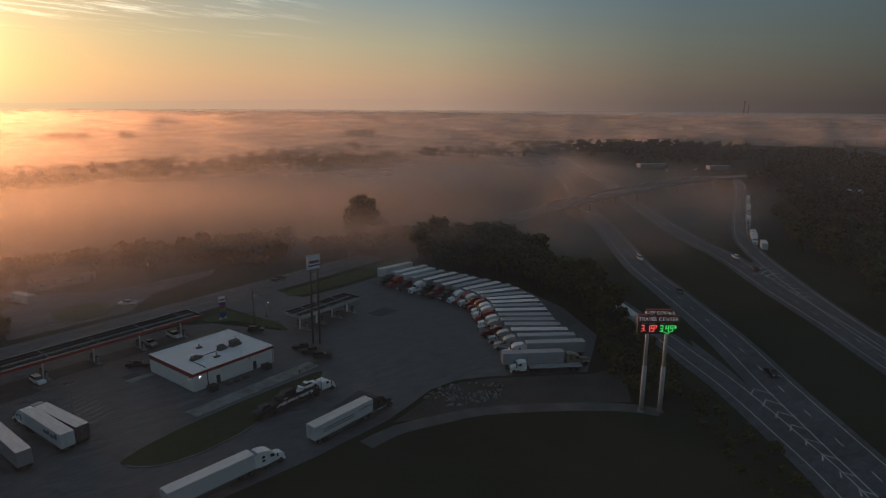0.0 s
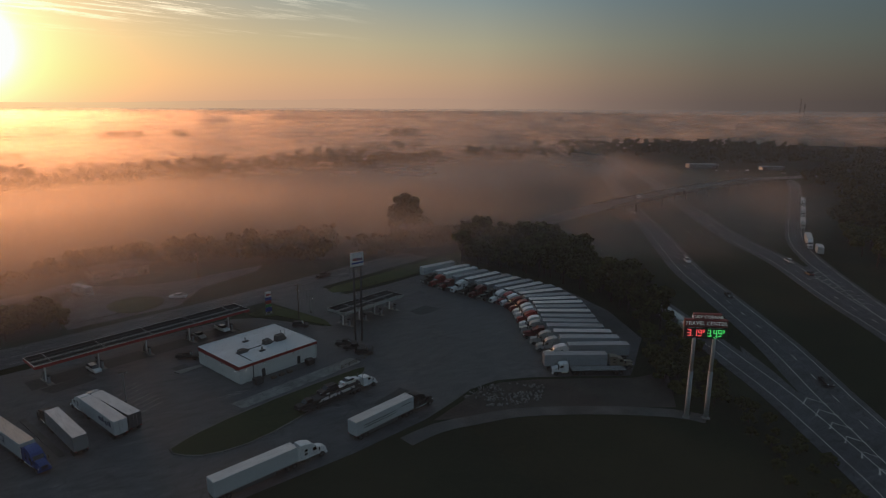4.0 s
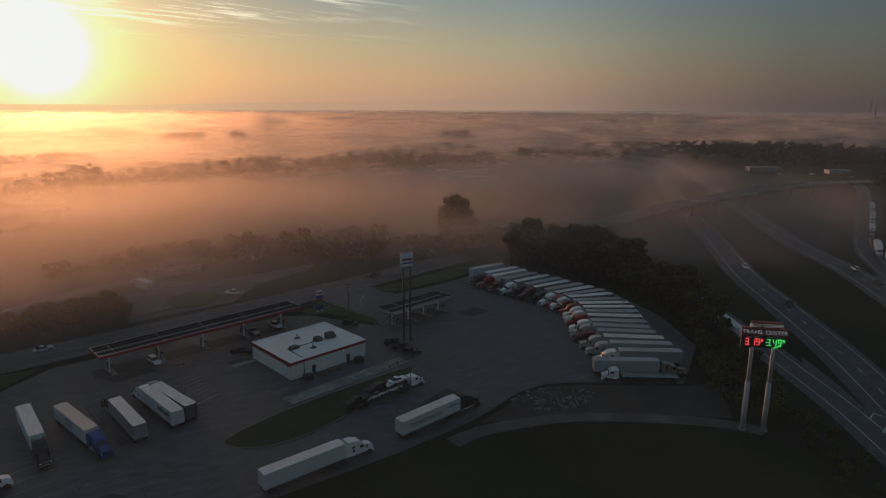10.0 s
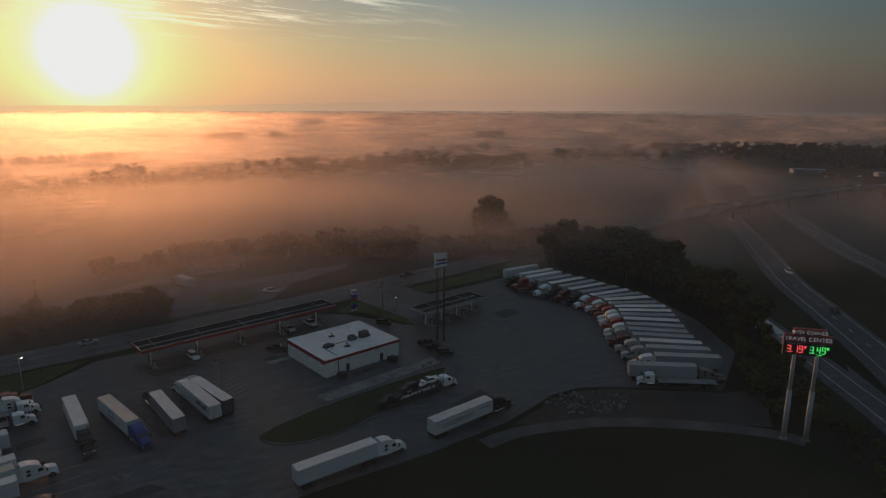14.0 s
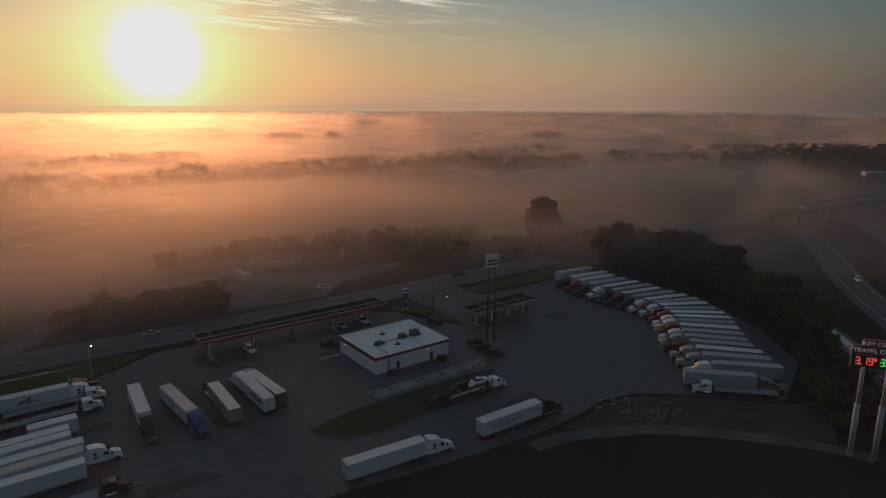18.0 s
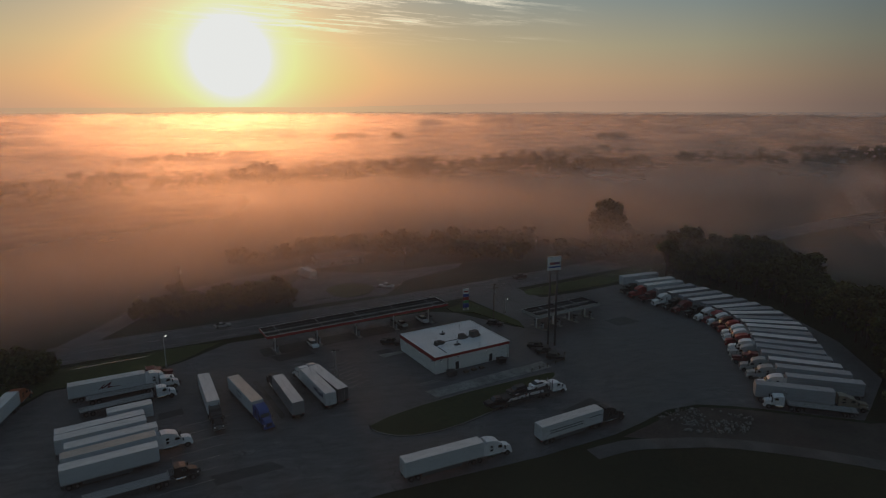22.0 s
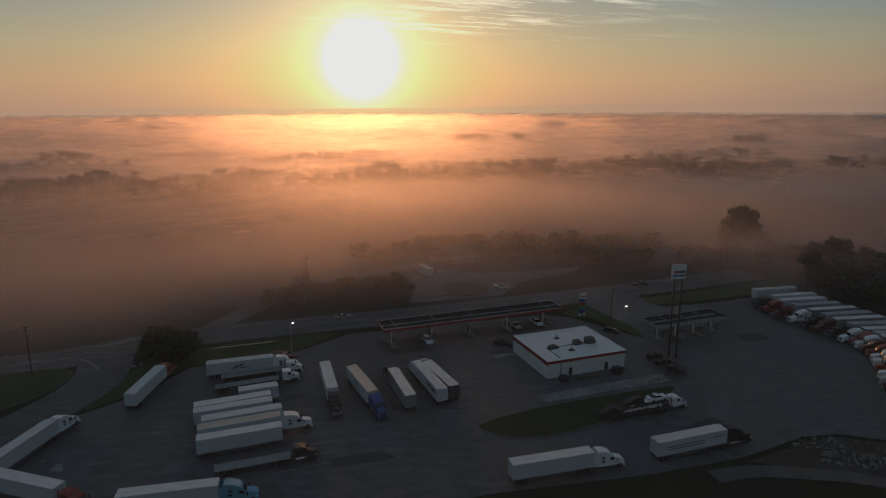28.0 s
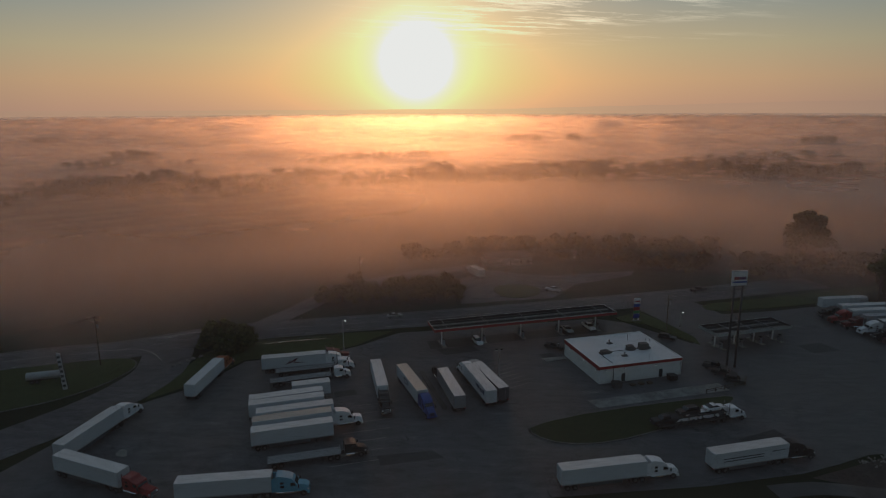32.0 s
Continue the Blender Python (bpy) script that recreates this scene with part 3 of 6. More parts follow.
def road(name, line, left, right, label, z, mat=None, thick=0.12):
    return single(name, ribbon(line, left, right, z, thick), mat or M_ROAD, label, "road", kind="structure")


county = road("road_county", COUNTY, 7.6, -7.4, "worn grey two-lane county road running past the truck stop", 0.09)
main_road = road("road_highway_near", MAIN, 7.0, -5.6, "dark asphalt highway carriageway with white lane lines", 0.10, M_HIGHWAY)
second_road = road("road_highway_far", SECOND, 6.2, -6.2, "dark asphalt opposite highway carriageway", 0.10, M_HIGHWAY)
ramp_road = road("road_exit_ramp", RAMP, 5.2, -4.2, "asphalt exit ramp beside the highway", 0.13, M_HIGHWAY)
ramp2_road = road("road_entry_ramp", RAMP2, 4.6, -4.6, "asphalt ramp curving up to the overpass", 0.13, M_HIGHWAY)
left_road = road("road_lot_entrance", LEFT, 6.5, -6.5, "asphalt side street bending round the truck park", 0.075)
north_road = road("road_north_lane", NORTH, 4.0, -4.0, "narrow lane running off into the mist", 0.075)


def line_part(owner, line, off, w=0.1, z=0.16, dashed=False, mat=None):
    part("lane_line", dashes(line, off, z) if dashed else ribbon(line, off + w, off - w, z), mat or M_LINE, owner, "worn white lane line" if mat else "white painted lane line")


line_part(county, COUNTY, 5.4, 0.08, 0.11, False, M_FAINT)
line_part(county, COUNTY, -5.4, 0.08, 0.11, False, M_FAINT)
line_part(county, COUNTY, 0.12, 0.06, 0.11, False, M_FAINT)
line_part(county, COUNTY, -0.14, 0.06, 0.11, False, M_FAINT)
line_part(main_road, MAIN, 3.7, 0.11)
line_part(main_road, MAIN, -3.9, 0.10)
line_part(main_road, MAIN, 0.0, 0.13, 0.16, True)
line_part(second_road, SECOND, 3.8, 0.1)
line_part(second_road, SECOND, -3.8, 0.1)
line_part(second_road, SECOND, 0.0, 0.13, 0.16, True)
line_part(ramp_road, RAMP, 2.5, 0.1, 0.17)
line_part(ramp_road, RAMP, -2.3, 0.1, 0.17)
line_part(ramp2_road, RAMP2, 3.0, 0.1, 0.17)
line_part(ramp2_road, RAMP2, -3.0, 0.1, 0.17)

LOT = [(-60, 153), (-66, 138), (-75, 128), (-83, 112), (-87, 99), (-80, 86), (-55, 80), (-20, 87), (11, 96), (42, 101), (60, 105.5), (68, 108.8), (76, 112.6), (84, 113.4), (92, 110.6), (102, 105.4), (114, 98.8), (120, 103), (136, 115),
       (146, 138), (150, 165), (143, 196), (130, 212), (114, 206), (97, 200.5), (80, 197), (76, 209), (66, 214), (52, 208), (64, 176), (62, 170), (47, 187.5), (38, 191), (0, 181), (-22, 176), (-32, 165), (-40, 159)]
lot = single("pavement_lot", slab(LOT, -0.05, 0.05), M_ASPHALT, "patched dark asphalt truck park, damp in places", "parking lot", kind="structure")
lot_wedge = single("lot_verge", slab([(64, 175), (63.6, 169), (52.6, 186.4), (46.4, 188.4), (45, 192), (54, 198), (59, 188)], -0.05, 0.2), M_VERGE, "mown grass wedge with kerb by the road", "grass verge", kind="structure")

ISLAND = [(11.5, 121), (12.2, 117.2), (18, 113.8), (27.5, 114.8), (42, 122), (56, 131), (60.5, 136.5), (57, 136.8), (28, 128.6)]
island = single("lot_island", slab(ISLAND, -0.05, 0.2, rounds=1), M_GRASS, "long grass island with a concrete kerb in the lot", "grass island", kind="structure")
part("kerb", kerb_round(ISLAND, 0.05, rounds=1), M_KERB, island, "grey concrete kerb")
single("concrete_pad", slab([(26.1, 133.3), (28, 129.6), (60.4, 140), (59.1, 144)], -0.03, 0.12), M_CONCRETE, "pale concrete apron behind the shop", "concrete pad", kind="structure")
PATHWAY = smooth_line([(52, 99.5), (60, 101), (68, 100), (80, 97.2), (96, 88.6), (107, 80.5), (111, 75)], 3)
road("gravel_track", PATHWAY, 1.9, -1.9, "grey gravel track curving along the bank to the sign", 0.06, M_GRAVEL, 0.08)
single("earth_bank", slab([(61, 104.2), (70, 108.0), (77, 111.2), (84, 112), (92, 109.2), (102, 104), (114, 97.4), (124, 96), (110, 82), (96, 90), (80, 98), (68, 101.5)], -0.05, 0.03), M_DIRT, "bare dark earth bank below the truck row", "earth bank", kind="structure")
single("verge_roadside", slab([(76.2, 207), (77, 199), (95, 203), (113, 208), (132, 216), (150, 228), (152, 233), (130, 226), (112, 219), (90, 211)], -0.05, 0.12, rounds=1), M_VERGE, "strip of grass between road and lot", "grass verge", kind="structure")
loop = single("verge_loop", slab([(-86, 148), (-91, 133), (-104, 122), (-128, 112), (-160, 112), (-150, 130), (-126, 143), (-105, 151), (-92, 155)], -0.05, 0.1, rounds=2), M_VERGE, "rounded grass corner by the side street", "grass verge", kind="structure")
part("kerb", kerb_round([(-86, 148), (-91, 133), (-104, 122), (-128, 112), (-160, 112), (-150, 130), (-126, 143), (-105, 151), (-92, 155)], 0.0, 0.14), M_KERB, loop, "pale concrete kerb")
single("pavement_west_forecourt", slab([(-104, 118), (-88, 100), (-100, 76), (-170, 70), (-175, 105), (-130, 111)], -0.05, 0.055), M_ASPHALT, "dark asphalt forecourt across the side street", "forecourt", kind="structure")
single("pavement_north_forecourt", slab([(-7, 232), (-4, 205), (28, 213), (38, 230), (62, 244), (66, 252), (34, 244), (25, 244), (3, 252)], -0.05, 0.06), M_ROAD, "pale forecourt of a house across the road", "forecourt", kind="structure")
oval = single("verge_oval", slab([(6.7, 221), (12, 211.5), (22, 214), (26, 224), (18, 231), (9, 228)], -0.05, 0.2, rounds=2), M_VERGE, "oval grass bed with kerb", "grass bed", kind="structure")

for a, c, w in (((-93.5, 168.6), (-80.5, 175.2), 0.09), ((-90.0, 168.6), (-80.5, 175.2), 0.07), ((-91.0, 168.8), (-89.6, 170.4), 0.12), ((-88.6, 169.6), (-87.4, 171.6), 0.12), ((-86.2, 171.0), (-85.2, 172.8), 0.12)):
    part("hatch_line", ribbon([Vector((*a, 0)), Vector((*c, 0))], w, -w, 0.115), M_LINE, county, "white hatching line")
single("verge_west", slab([(-74, 150), (-73.6, 158), (-70, 164.3), (-52, 170.3), (-33, 176.6), (-24, 177.6), (-32.6, 166), (-40.6, 160), (-60.6, 154), (-67, 139.4), (-75, 130), (-76, 136)], -0.05, 0.02), M_VERGE, "rough grass between the road and the truck rows", "grass verge", kind="structure")
edge = smooth_line([(-106.1, 158.5), (-99.8, 159.1), (-93.1, 160.3), (-87.9, 158.1), (-82.6, 152.7)], 2.0)
part("lane_line", ribbon(edge, 0.09, -0.09, 0.115), M_LINE, county, "white painted edge line round the corner")
# gore chevrons between highway and ramp
gore = single("gore_area", slab([(155, 97), (146.5, 82), (131, 58.5), (113, 33), (109, 31), (117.5, 44), (134, 68), (149, 92)], 0.0, 0.125), M_HIGHWAY, "paved gore between highway and ramp with white chevrons", "road", kind="structure")
CHEV = [((135.4, 68.4), (139.2, 69.7), (140.0, 65.5)), ((113.7, 36.5), (115.4, 37.6), (116.1, 35.2))]
for k in range(8):
    q = [Vector(a).lerp(Vector(c), k / 7).to_3d() for a, c in zip(CHEV[0], CHEV[1])]
    part("chevron", ribbon(q, 0.17, -0.17, 0.14), M_LINE, gore, "white painted chevron")
gore2 = single("gore_area_far", slab([(262, 137), (250, 121), (232.6, 102), (214, 82), (211, 83.5), (227, 104.3), (239, 120.3), (252, 137)], 0.0, 0.125), M_HIGHWAY, "paved gore with hatched white lines", "road", kind="structure")
for k in range(9):
    a = Vector((245.6, 128.3, 0)).lerp(Vector((224, 99.5, 0)), k / 8)
    c = Vector((257.0, 128.5, 0)).lerp(Vector((226.4, 96.5, 0)), k / 8)
    part("hatch_line", ribbon([a, a.lerp(c, 0.5) + Vector((1.0, 1.2, 0)), c], 0.16, -0.16, 0.14), M_LINE, gore2, "white painted hatch line")

# ---- vehicles ----
def wheel_mesh(r, w, n=16):
    b = bmesh.new()
    prof = [(r * 0.58, -w / 2), (r * 0.94, -w / 2), (r, -w * 0.36), (r, w * 0.36), (r * 0.94, w / 2), (r * 0.58, w / 2)]
    rows = [[b.verts.new((q * math.cos(2 * math.pi * i / n), y, q * math.sin(2 * math.pi * i / n))) for q, y in prof] for i in range(n)]
    for i in range(n):
        for j in range(len(prof)):
            k = (j + 1) % len(prof)
            b.faces.new((rows[i][j], rows[(i + 1) % n][j], rows[(i + 1) % n][k], rows[i][k]))
    bmesh.ops.recalc_face_normals(b, faces=b.faces[:])
    return b


def rim_mesh(r, w):
    b = tube((0, -w / 2 + 0.02, 0), (0, w / 2 - 0.02, 0), r * 0.6, r * 0.6, 14)
    tube((0, -w / 2 - 0.05, 0), (0, w / 2 + 0.05, 0), r * 0.22, r * 0.2, 8, b)
    return b


TYRES = {}


def add_wheel(parent, x, y, r=0.51, w=0.3):
    key = (r, w)
    if key not in TYRES:
        TYRES[key] = (mesh_of("wheel", wheel_mesh(r, w), M_RUBBER), mesh_of("rim", rim_mesh(r, w), M_RIM))
    o = new("wheel", TYRES[key][0])
    o.parent = parent
    o.location = (x, y, r)
    q = new("rim", TYRES[key][1])
    q.parent = o


def mirror_y(b):
    for v in b.verts:
        v.co.y = -v.co.y
    bmesh.ops.reverse_faces(b, faces=b.faces[:])
    return b


def build_tractor(paint, label, style="aero", group="highway tractors"):
    """Tractor unit: the back of the sleeper at x = 0, front towards +x."""
    e = thing("tractor_unit", label, "truck", group)
    day = style == "day"
    s = 0.9 if day else 2.1                        # where the cab's doors begin
    top = 3.0 if day else 3.75
    part("chassis_frame", box(-3.9, s + 3.6, -0.42, -0.28, 0.75, 1.05, 0, box(-3.9, s + 3.6, 0.28, 0.42, 0.75, 1.05)), M_DARKSTEEL, e)
    part("fifth_wheel", prism([(-2.7, 1.05), (-1.3, 1.05), (-1.4, 1.22), (-2.6, 1.22)], -0.5, 0.5, 0.03), M_DARKSTEEL, e, "dark greased coupling plate")
    if style == "aero":
        roof = [(0.02, 1.0), (s + 1.55, 1.0), (s + 1.55, 2.15), (s + 1.02, 2.75), (s + 0.7, 3.2), (s - 0.2, 3.6), (1.0, 3.82), (0.02, 3.85)]
        part("cab", prism(roof, -1.2, 1.2, 0.09, taper=(2.3, 0.12)), paint, e, smooth=False)
        hood = [(s + 1.5, 0.75), (s + 3.35, 0.7), (s + 3.5, 1.1), (s + 3.35, 1.65), (s + 2.7, 1.95), (s + 1.5, 2.15)]
        part("hood", prism(hood, -1.02, 1.02, 0.12, taper=(1.5, 0.2)), paint, e)
    elif style == "classic":
        roof = [(0.02, 1.0), (s + 1.45, 1.0), (s + 1.45, 2.1), (s + 1.25, 2.75), (s + 0.1, 2.95), (s - 0.35, 3.35), (0.02, 3.4)]
        part("cab", prism(roof, -1.12, 1.12, 0.07), paint, e)
        hood = [(s + 1.4, 0.8), (s + 3.7, 0.8), (s + 3.78, 1.85), (s + 1.4, 2.1)]
        part("hood", prism(hood, -0.72, 0.72, 0.1), paint, e)
        for y in (-1, 1):
            f = prism([(s + 2.2, 0.8), (s + 2.35, 1.35), (s + 2.9, 1.5), (s + 3.5, 1.35), (s + 3.8, 0.95), (s + 3.62, 0.95), (s + 3.3, 1.2), (s + 2.6, 1.2)], 0.7, 1.15, 0.03)
            part("fender", f if y > 0 else mirror_y(f), paint, e)
    else:
        roof = [(0.02, 1.0), (s + 1.5, 1.0), (s + 1.5, 2.1), (s + 1.2, 2.8), (s + 0.2, 3.0), (0.05, 2.95)]
        part("cab", prism(roof, -1.12, 1.12, 0.09), paint, e)
        hood = [(s + 1.45, 0.75), (s + 3.0, 0.7), (s + 3.15, 1.1), (s + 3.05, 1.6), (s + 1.45, 2.05)]
        part("hood", prism(hood, -0.98, 0.98, 0.12, taper=(1.5, 0.2)), paint, e)
    nose = {"aero": s + 3.46, "classic": s + 3.78, "day": s + 3.12}[style]
    wx = 0.0 if style != "aero" else 0.02
    part("windshield", prism([(s + 1.50 + wx, 2.16), (s + 1.54 + wx, 2.16), (s + 1.10 + wx, 2.76), (s + 1.06 + wx, 2.76)], -0.92, 0.92), M_GLASS, e, "dark tinted windshield")
    for y in (-1, 1):
        w = 1.205 if style == "aero" else 1.125
        b = prism([(s + 0.35, 2.05), (s + 1.3, 2.05), (s + 1.02, 2.6), (s + 0.35, 2.62)], w - 0.03, w + 0.012)
        part("side_window", b if y > 0 else mirror_y(b), M_GLASS, e, "dark side window")
        if not day:
            for z in (1.75, 2.45):
                b = box(0.75, 1.35, w - 0.03, w + 0.012, z, z + 0.38, 0.0)
                part("sleeper_window", b if y > 0 else mirror_y(b), M_GLASS, e)
        b = prism([(s + 0.05, 1.02), (s + 1.42, 1.02), (s + 1.42, 1.98), (s + 0.05, 1.98)], w - 0.02, w + 0.006)
        part("door", b if y > 0 else mirror_y(b), paint, e)
        b = tube((0.2, 0.95, 0.78), (s + 0.9, 0.95, 0.78), 0.32, 0.32, 12)
        part("fuel_tank", b if y > 0 else mirror_y(b), M_CHROME, e, "polished metal fuel tank")
        b = box(s + 1.62, s + 1.82, 1.28, 1.5, 1.7, 2.4, 0.04)
        box(s + 1.6, s + 1.7, 1.05, 1.3, 2.25, 2.3, 0, b)
        part("mirror", b if y > 0 else mirror_y(b), M_BLACK, e)
        b = box(nose - 0.28, nose - 0.02, 0.66, 1.0, 0.98, 1.28, 0.05)
        part("headlight", b if y > 0 else mirror_y(b), M_LENS, e, "clear headlight")
        if style != "aero":
            b = tube((-0.12, 0.95, 0.9), (-0.12, 0.95, 3.9), 0.08, 0.08, 8)
            part("exhaust_stack", b if y > 0 else mirror_y(b), M_CHROME, e, "chrome exhaust stack")
        else:
            b = box(-0.75, 0.04, 1.08, 1.16, 1.05, 3.55, 0.02)
            part("side_extender", b if y > 0 else mirror_y(b), paint, e)
        add_wheel(e, nose - 1.0, y * 1.02, 0.51, 0.3)
        for x in (-1.45, -2.75):
            add_wheel(e, x, y * 0.95, 0.51, 0.55)
        b = box(-3.9, -3.86, 0.68, 1.24, 0.25, 0.95)
        part("mudflap", b if y > 0 else mirror_y(b), M_RUBBER, e)
    part("bumper", prism([(nose - 0.35, 0.38), (nose + 0.08, 0.42), (nose + 0.1, 0.78), (nose - 0.35, 0.8)], -1.15, 1.15, 0.06), M_CHROME if style == "classic" else paint, e)
    part("grille", box(nose - 0.1, nose + 0.015, -0.55, 0.55, 0.85, 1.5, 0.02), M_CHROME if style == "classic" else M_BLACK, e, "slatted radiator grille")
    return e


def build_trailer(kind, label, paint=None, roof=None, length=15.85, group="parked semi-trailers"):
    e = thing("semi_trailer", label, "trailer", group)
    h = length / 2
    if kind == "box":
        floor = 1.15
        b = box(-h, h, -1.3, 1.3, floor, 4.08, 0.035)
        part("cargo_box", b, paint, e)
        part("roof", box(-h + 0.05, h - 0.05, -1.25, 1.25, 4.07, 4.11, 0.015), roof or paint, e, "flat sheet roof with bows")
        part("bottom_rail", box(-h, h, 1.29, 1.325, floor, floor + 0.2, 0, box(-h, h, -1.325, -1.29, floor, floor + 0.2)), M_STEEL, e)
        post = mesh_of("side_post", box(-0.03, 0.03, -0.012, 0.012, floor + 0.2, 4.0), paint)
        for i in range(1, int(length / 1.95)):
            for y in (-1.304, 1.304):
                o = new("side_post", post)
                o.parent = e
                o.location = (-h + i * 1.95, y, 0)
        for y in (-1, 1):
            b = box(-h - 0.025, -h + 0.01, 0.03, 1.2, floor + 0.1, 3.95, 0.01)
            part("rear_door", b if y > 0 else mirror_y(b), paint, e)
            b = tube((-h - 0.045, 0.32, floor + 0.1), (-h - 0.045, 0.32, 3.95), 0.02, 0.02, 5)
            part("lock_bar", b if y > 0 else mirror_y(b), M_STEEL, e)
            b = box(-h - 0.03, -h + 0.02, 0.9, 1.2, floor - 0.12, floor + 0.04)
            part("tail_light", b if y > 0 else mirror_y(b), M_REDLENS, e, "red tail light")
        b = box(-h + 3.3, h - 4.6, 1.22, 1.25, 0.4, 1.14)
        if length > 14 and paint is not M_TRAILER_GREY:
            part("side_skirt", b, M_SKIRT, e, "side skirt darkened like the shade under the trailer")
            part("side_skirt", mirror_y(box(-h + 3.3, h - 4.6, 1.22, 1.25, 0.45, 1.14)), M_SKIRT, e, "side skirt darkened like the shade under the trailer")
        else:
            b.free()
    else:
        floor = 1.25
        part("deck", box(-h, h, -1.28, 1.28, floor, floor + 0.14, 0.02), M_STEEL, e, "slatted metal load deck")
        slat = bmesh.new()
        for i in range(5):
            y = -1.0 + i * 0.5
            box(-h + 0.1, h - 0.1, y - 0.06, y + 0.06, floor + 0.14, floor + 0.165, 0, slat)
        part("deck_slats", slat, M_CONCRETE, e)
        for y in (-0.45, 0.45):
            part("main_beam", box(-h + 0.3, h - 0.2, y - 0.07, y + 0.07, 0.8, floor), M_DARKSTEEL, e)
        part("headboard", box(h - 0.12, h - 0.04, -1.28, 1.28, floor, floor + (1.2 if kind == "flat" else 0.5), 0.02), M_STEEL, e)
    part("slider_frame", box(-h + 0.4, -h + 3.2, -0.6, 0.6, 0.85, floor), M_DARKSTEEL, e)
    b = tube((-h + 0.05, -1.1, 0.5), (-h + 0.05, 1.1, 0.5), 0.06, 0.06, 6)
    box(-h + 0.0, -h + 0.1, -0.7, -0.6, 0.5, floor, 0, b)
    box(-h + 0.0, -h + 0.1, 0.6, 0.7, 0.5, floor, 0, b)
    part("underride_guard", b, M_DARKSTEEL, e)
    for y in (-1, 1):
        for x in (-h + 1.2, -h + 2.5):
            add_wheel(e, x, y * 0.98, 0.5, 0.58)
        b = tube((h - 3.4, 0.75, 0.1), (h - 3.4, 0.75, floor), 0.07, 0.09, 6)
        box(h - 3.55, h - 3.25, 0.6, 0.9, 0.06, 0.12, 0, b)
        part("landing_leg", b if y > 0 else mirror_y(b), M_DARKSTEEL, e)
    return e


# shade below the trailers painted onto the skirts
M_SKIRT = painted("skirt_grey", (0.075, 0.077, 0.08), 0.6, 0.5)
M_TRAILER_DARK = painted("trailer_charcoal", (0.075, 0.075, 0.085), 0.4, 0.3)
M_TRAILER_DULL = painted("trailer_dull_white", (0.34, 0.365, 0.39), 0.5, 0.45)
M_ROOF_DULL = painted("dull_sheet_roof", (0.37, 0.375, 0.385), 0.6, 0.5)
# worn roofs made paler than the sides, the sky's light put into the colour
M_ROOF_SKYLIT = painted("weathered_roof", (0.70, 0.69, 0.67), 0.6, 0.5)
M_P_WHITE = painted("cab_white", (0.74, 0.76, 0.77), 0.5, 0.2, 0.08)
M_P_RED = painted("cab_red", (0.26, 0.018, 0.016), 0.5, 0.2, 0.08)
M_P_MAROON = painted("cab_maroon", (0.11, 0.012, 0.014), 0.5, 0.25, 0.08)
M_P_BLUE = painted("cab_blue", (0.018, 0.055, 0.24), 0.5, 0.2, 0.08)
M_P_TEAL = painted("cab_teal", (0.10, 0.34, 0.46), 0.5, 0.2, 0.08)
M_P_SILVER = painted("cab_silver", (0.36, 0.37, 0.37), 0.5, 0.25, 0.08)
M_P_TAN = painted("cab_tan", (0.22, 0.19, 0.14), 0.5, 0.25, 0.08)
M_P_ORANGE = painted("cab_orange", (0.36, 0.09, 0.02), 0.5, 0.25, 0.08)

PAINTS = {"white": M_P_WHITE, "red": M_P_RED, "maroon": M_P_MAROON, "blue": M_P_BLUE, "teal": M_P_TEAL, "silver": M_P_SILVER, "tan": M_P_TAN, "black": M_BLACK, "orange": M_P_ORANGE}
MADE = {}


def tractor(color, style, m, label=""):
    key = ("tractor", color, style)
    if key not in MADE:
        MADE[key] = build_tractor(PAINTS[color], "%s highway tractor with %s" % (color, {"aero": "raised aerodynamic sleeper roof", "classic": "long square hood and chrome stacks", "day": "short day cab"}[style]), style)
        MADE[key].matrix_basis = m
        o = MADE[key]
    else:
        o = copy_thing(MADE[key], m)
    if label:
        tagged(o, label)
    return o


TRAILERS = {"dull": ("box", M_TRAILER_DULL, M_ROOF_DULL, 15.85, "long dull white box semi-trailer"), "white": ("box", M_TRAILER, M_ROOF_SKYLIT, 15.85, "long white dry-van semi-trailer"), "grey": ("box", M_TRAILER_GREY, M_ROOF_SKYLIT, 15.85, "long grey box semi-trailer"),
            "tan": ("box", M_TRAILER, M_TRAILER_TAN, 15.85, "white box semi-trailer with a weathered tan roof"), "dark": ("box", M_TRAILER_DARK, M_ROOF_SKYLIT, 15.85, "dark charcoal box semi-trailer with pale roof"),
            "pup": ("box", M_TRAILER, M_ROOF_SKYLIT, 8.5, "short white box trailer"), "flat": ("flat", None, None, 14.6, "empty flatbed semi-trailer with metal deck"), "drop": ("drop", None, None, 13.5, "low empty flatbed semi-trailer")}


def trailer(key, m, label=""):
    if ("trailer", key) not in MADE:
        kind, paint, roof, length, text = TRAILERS[key]
        MADE[("trailer", key)] = build_trailer(kind, text, paint, roof, length)
        MADE[("trailer", key)].matrix_basis = m
        o = MADE[("trailer", key)]
    else:
        o = copy_thing(MADE[("trailer", key)], m)
    if label:
        tagged(o, label)
    return o


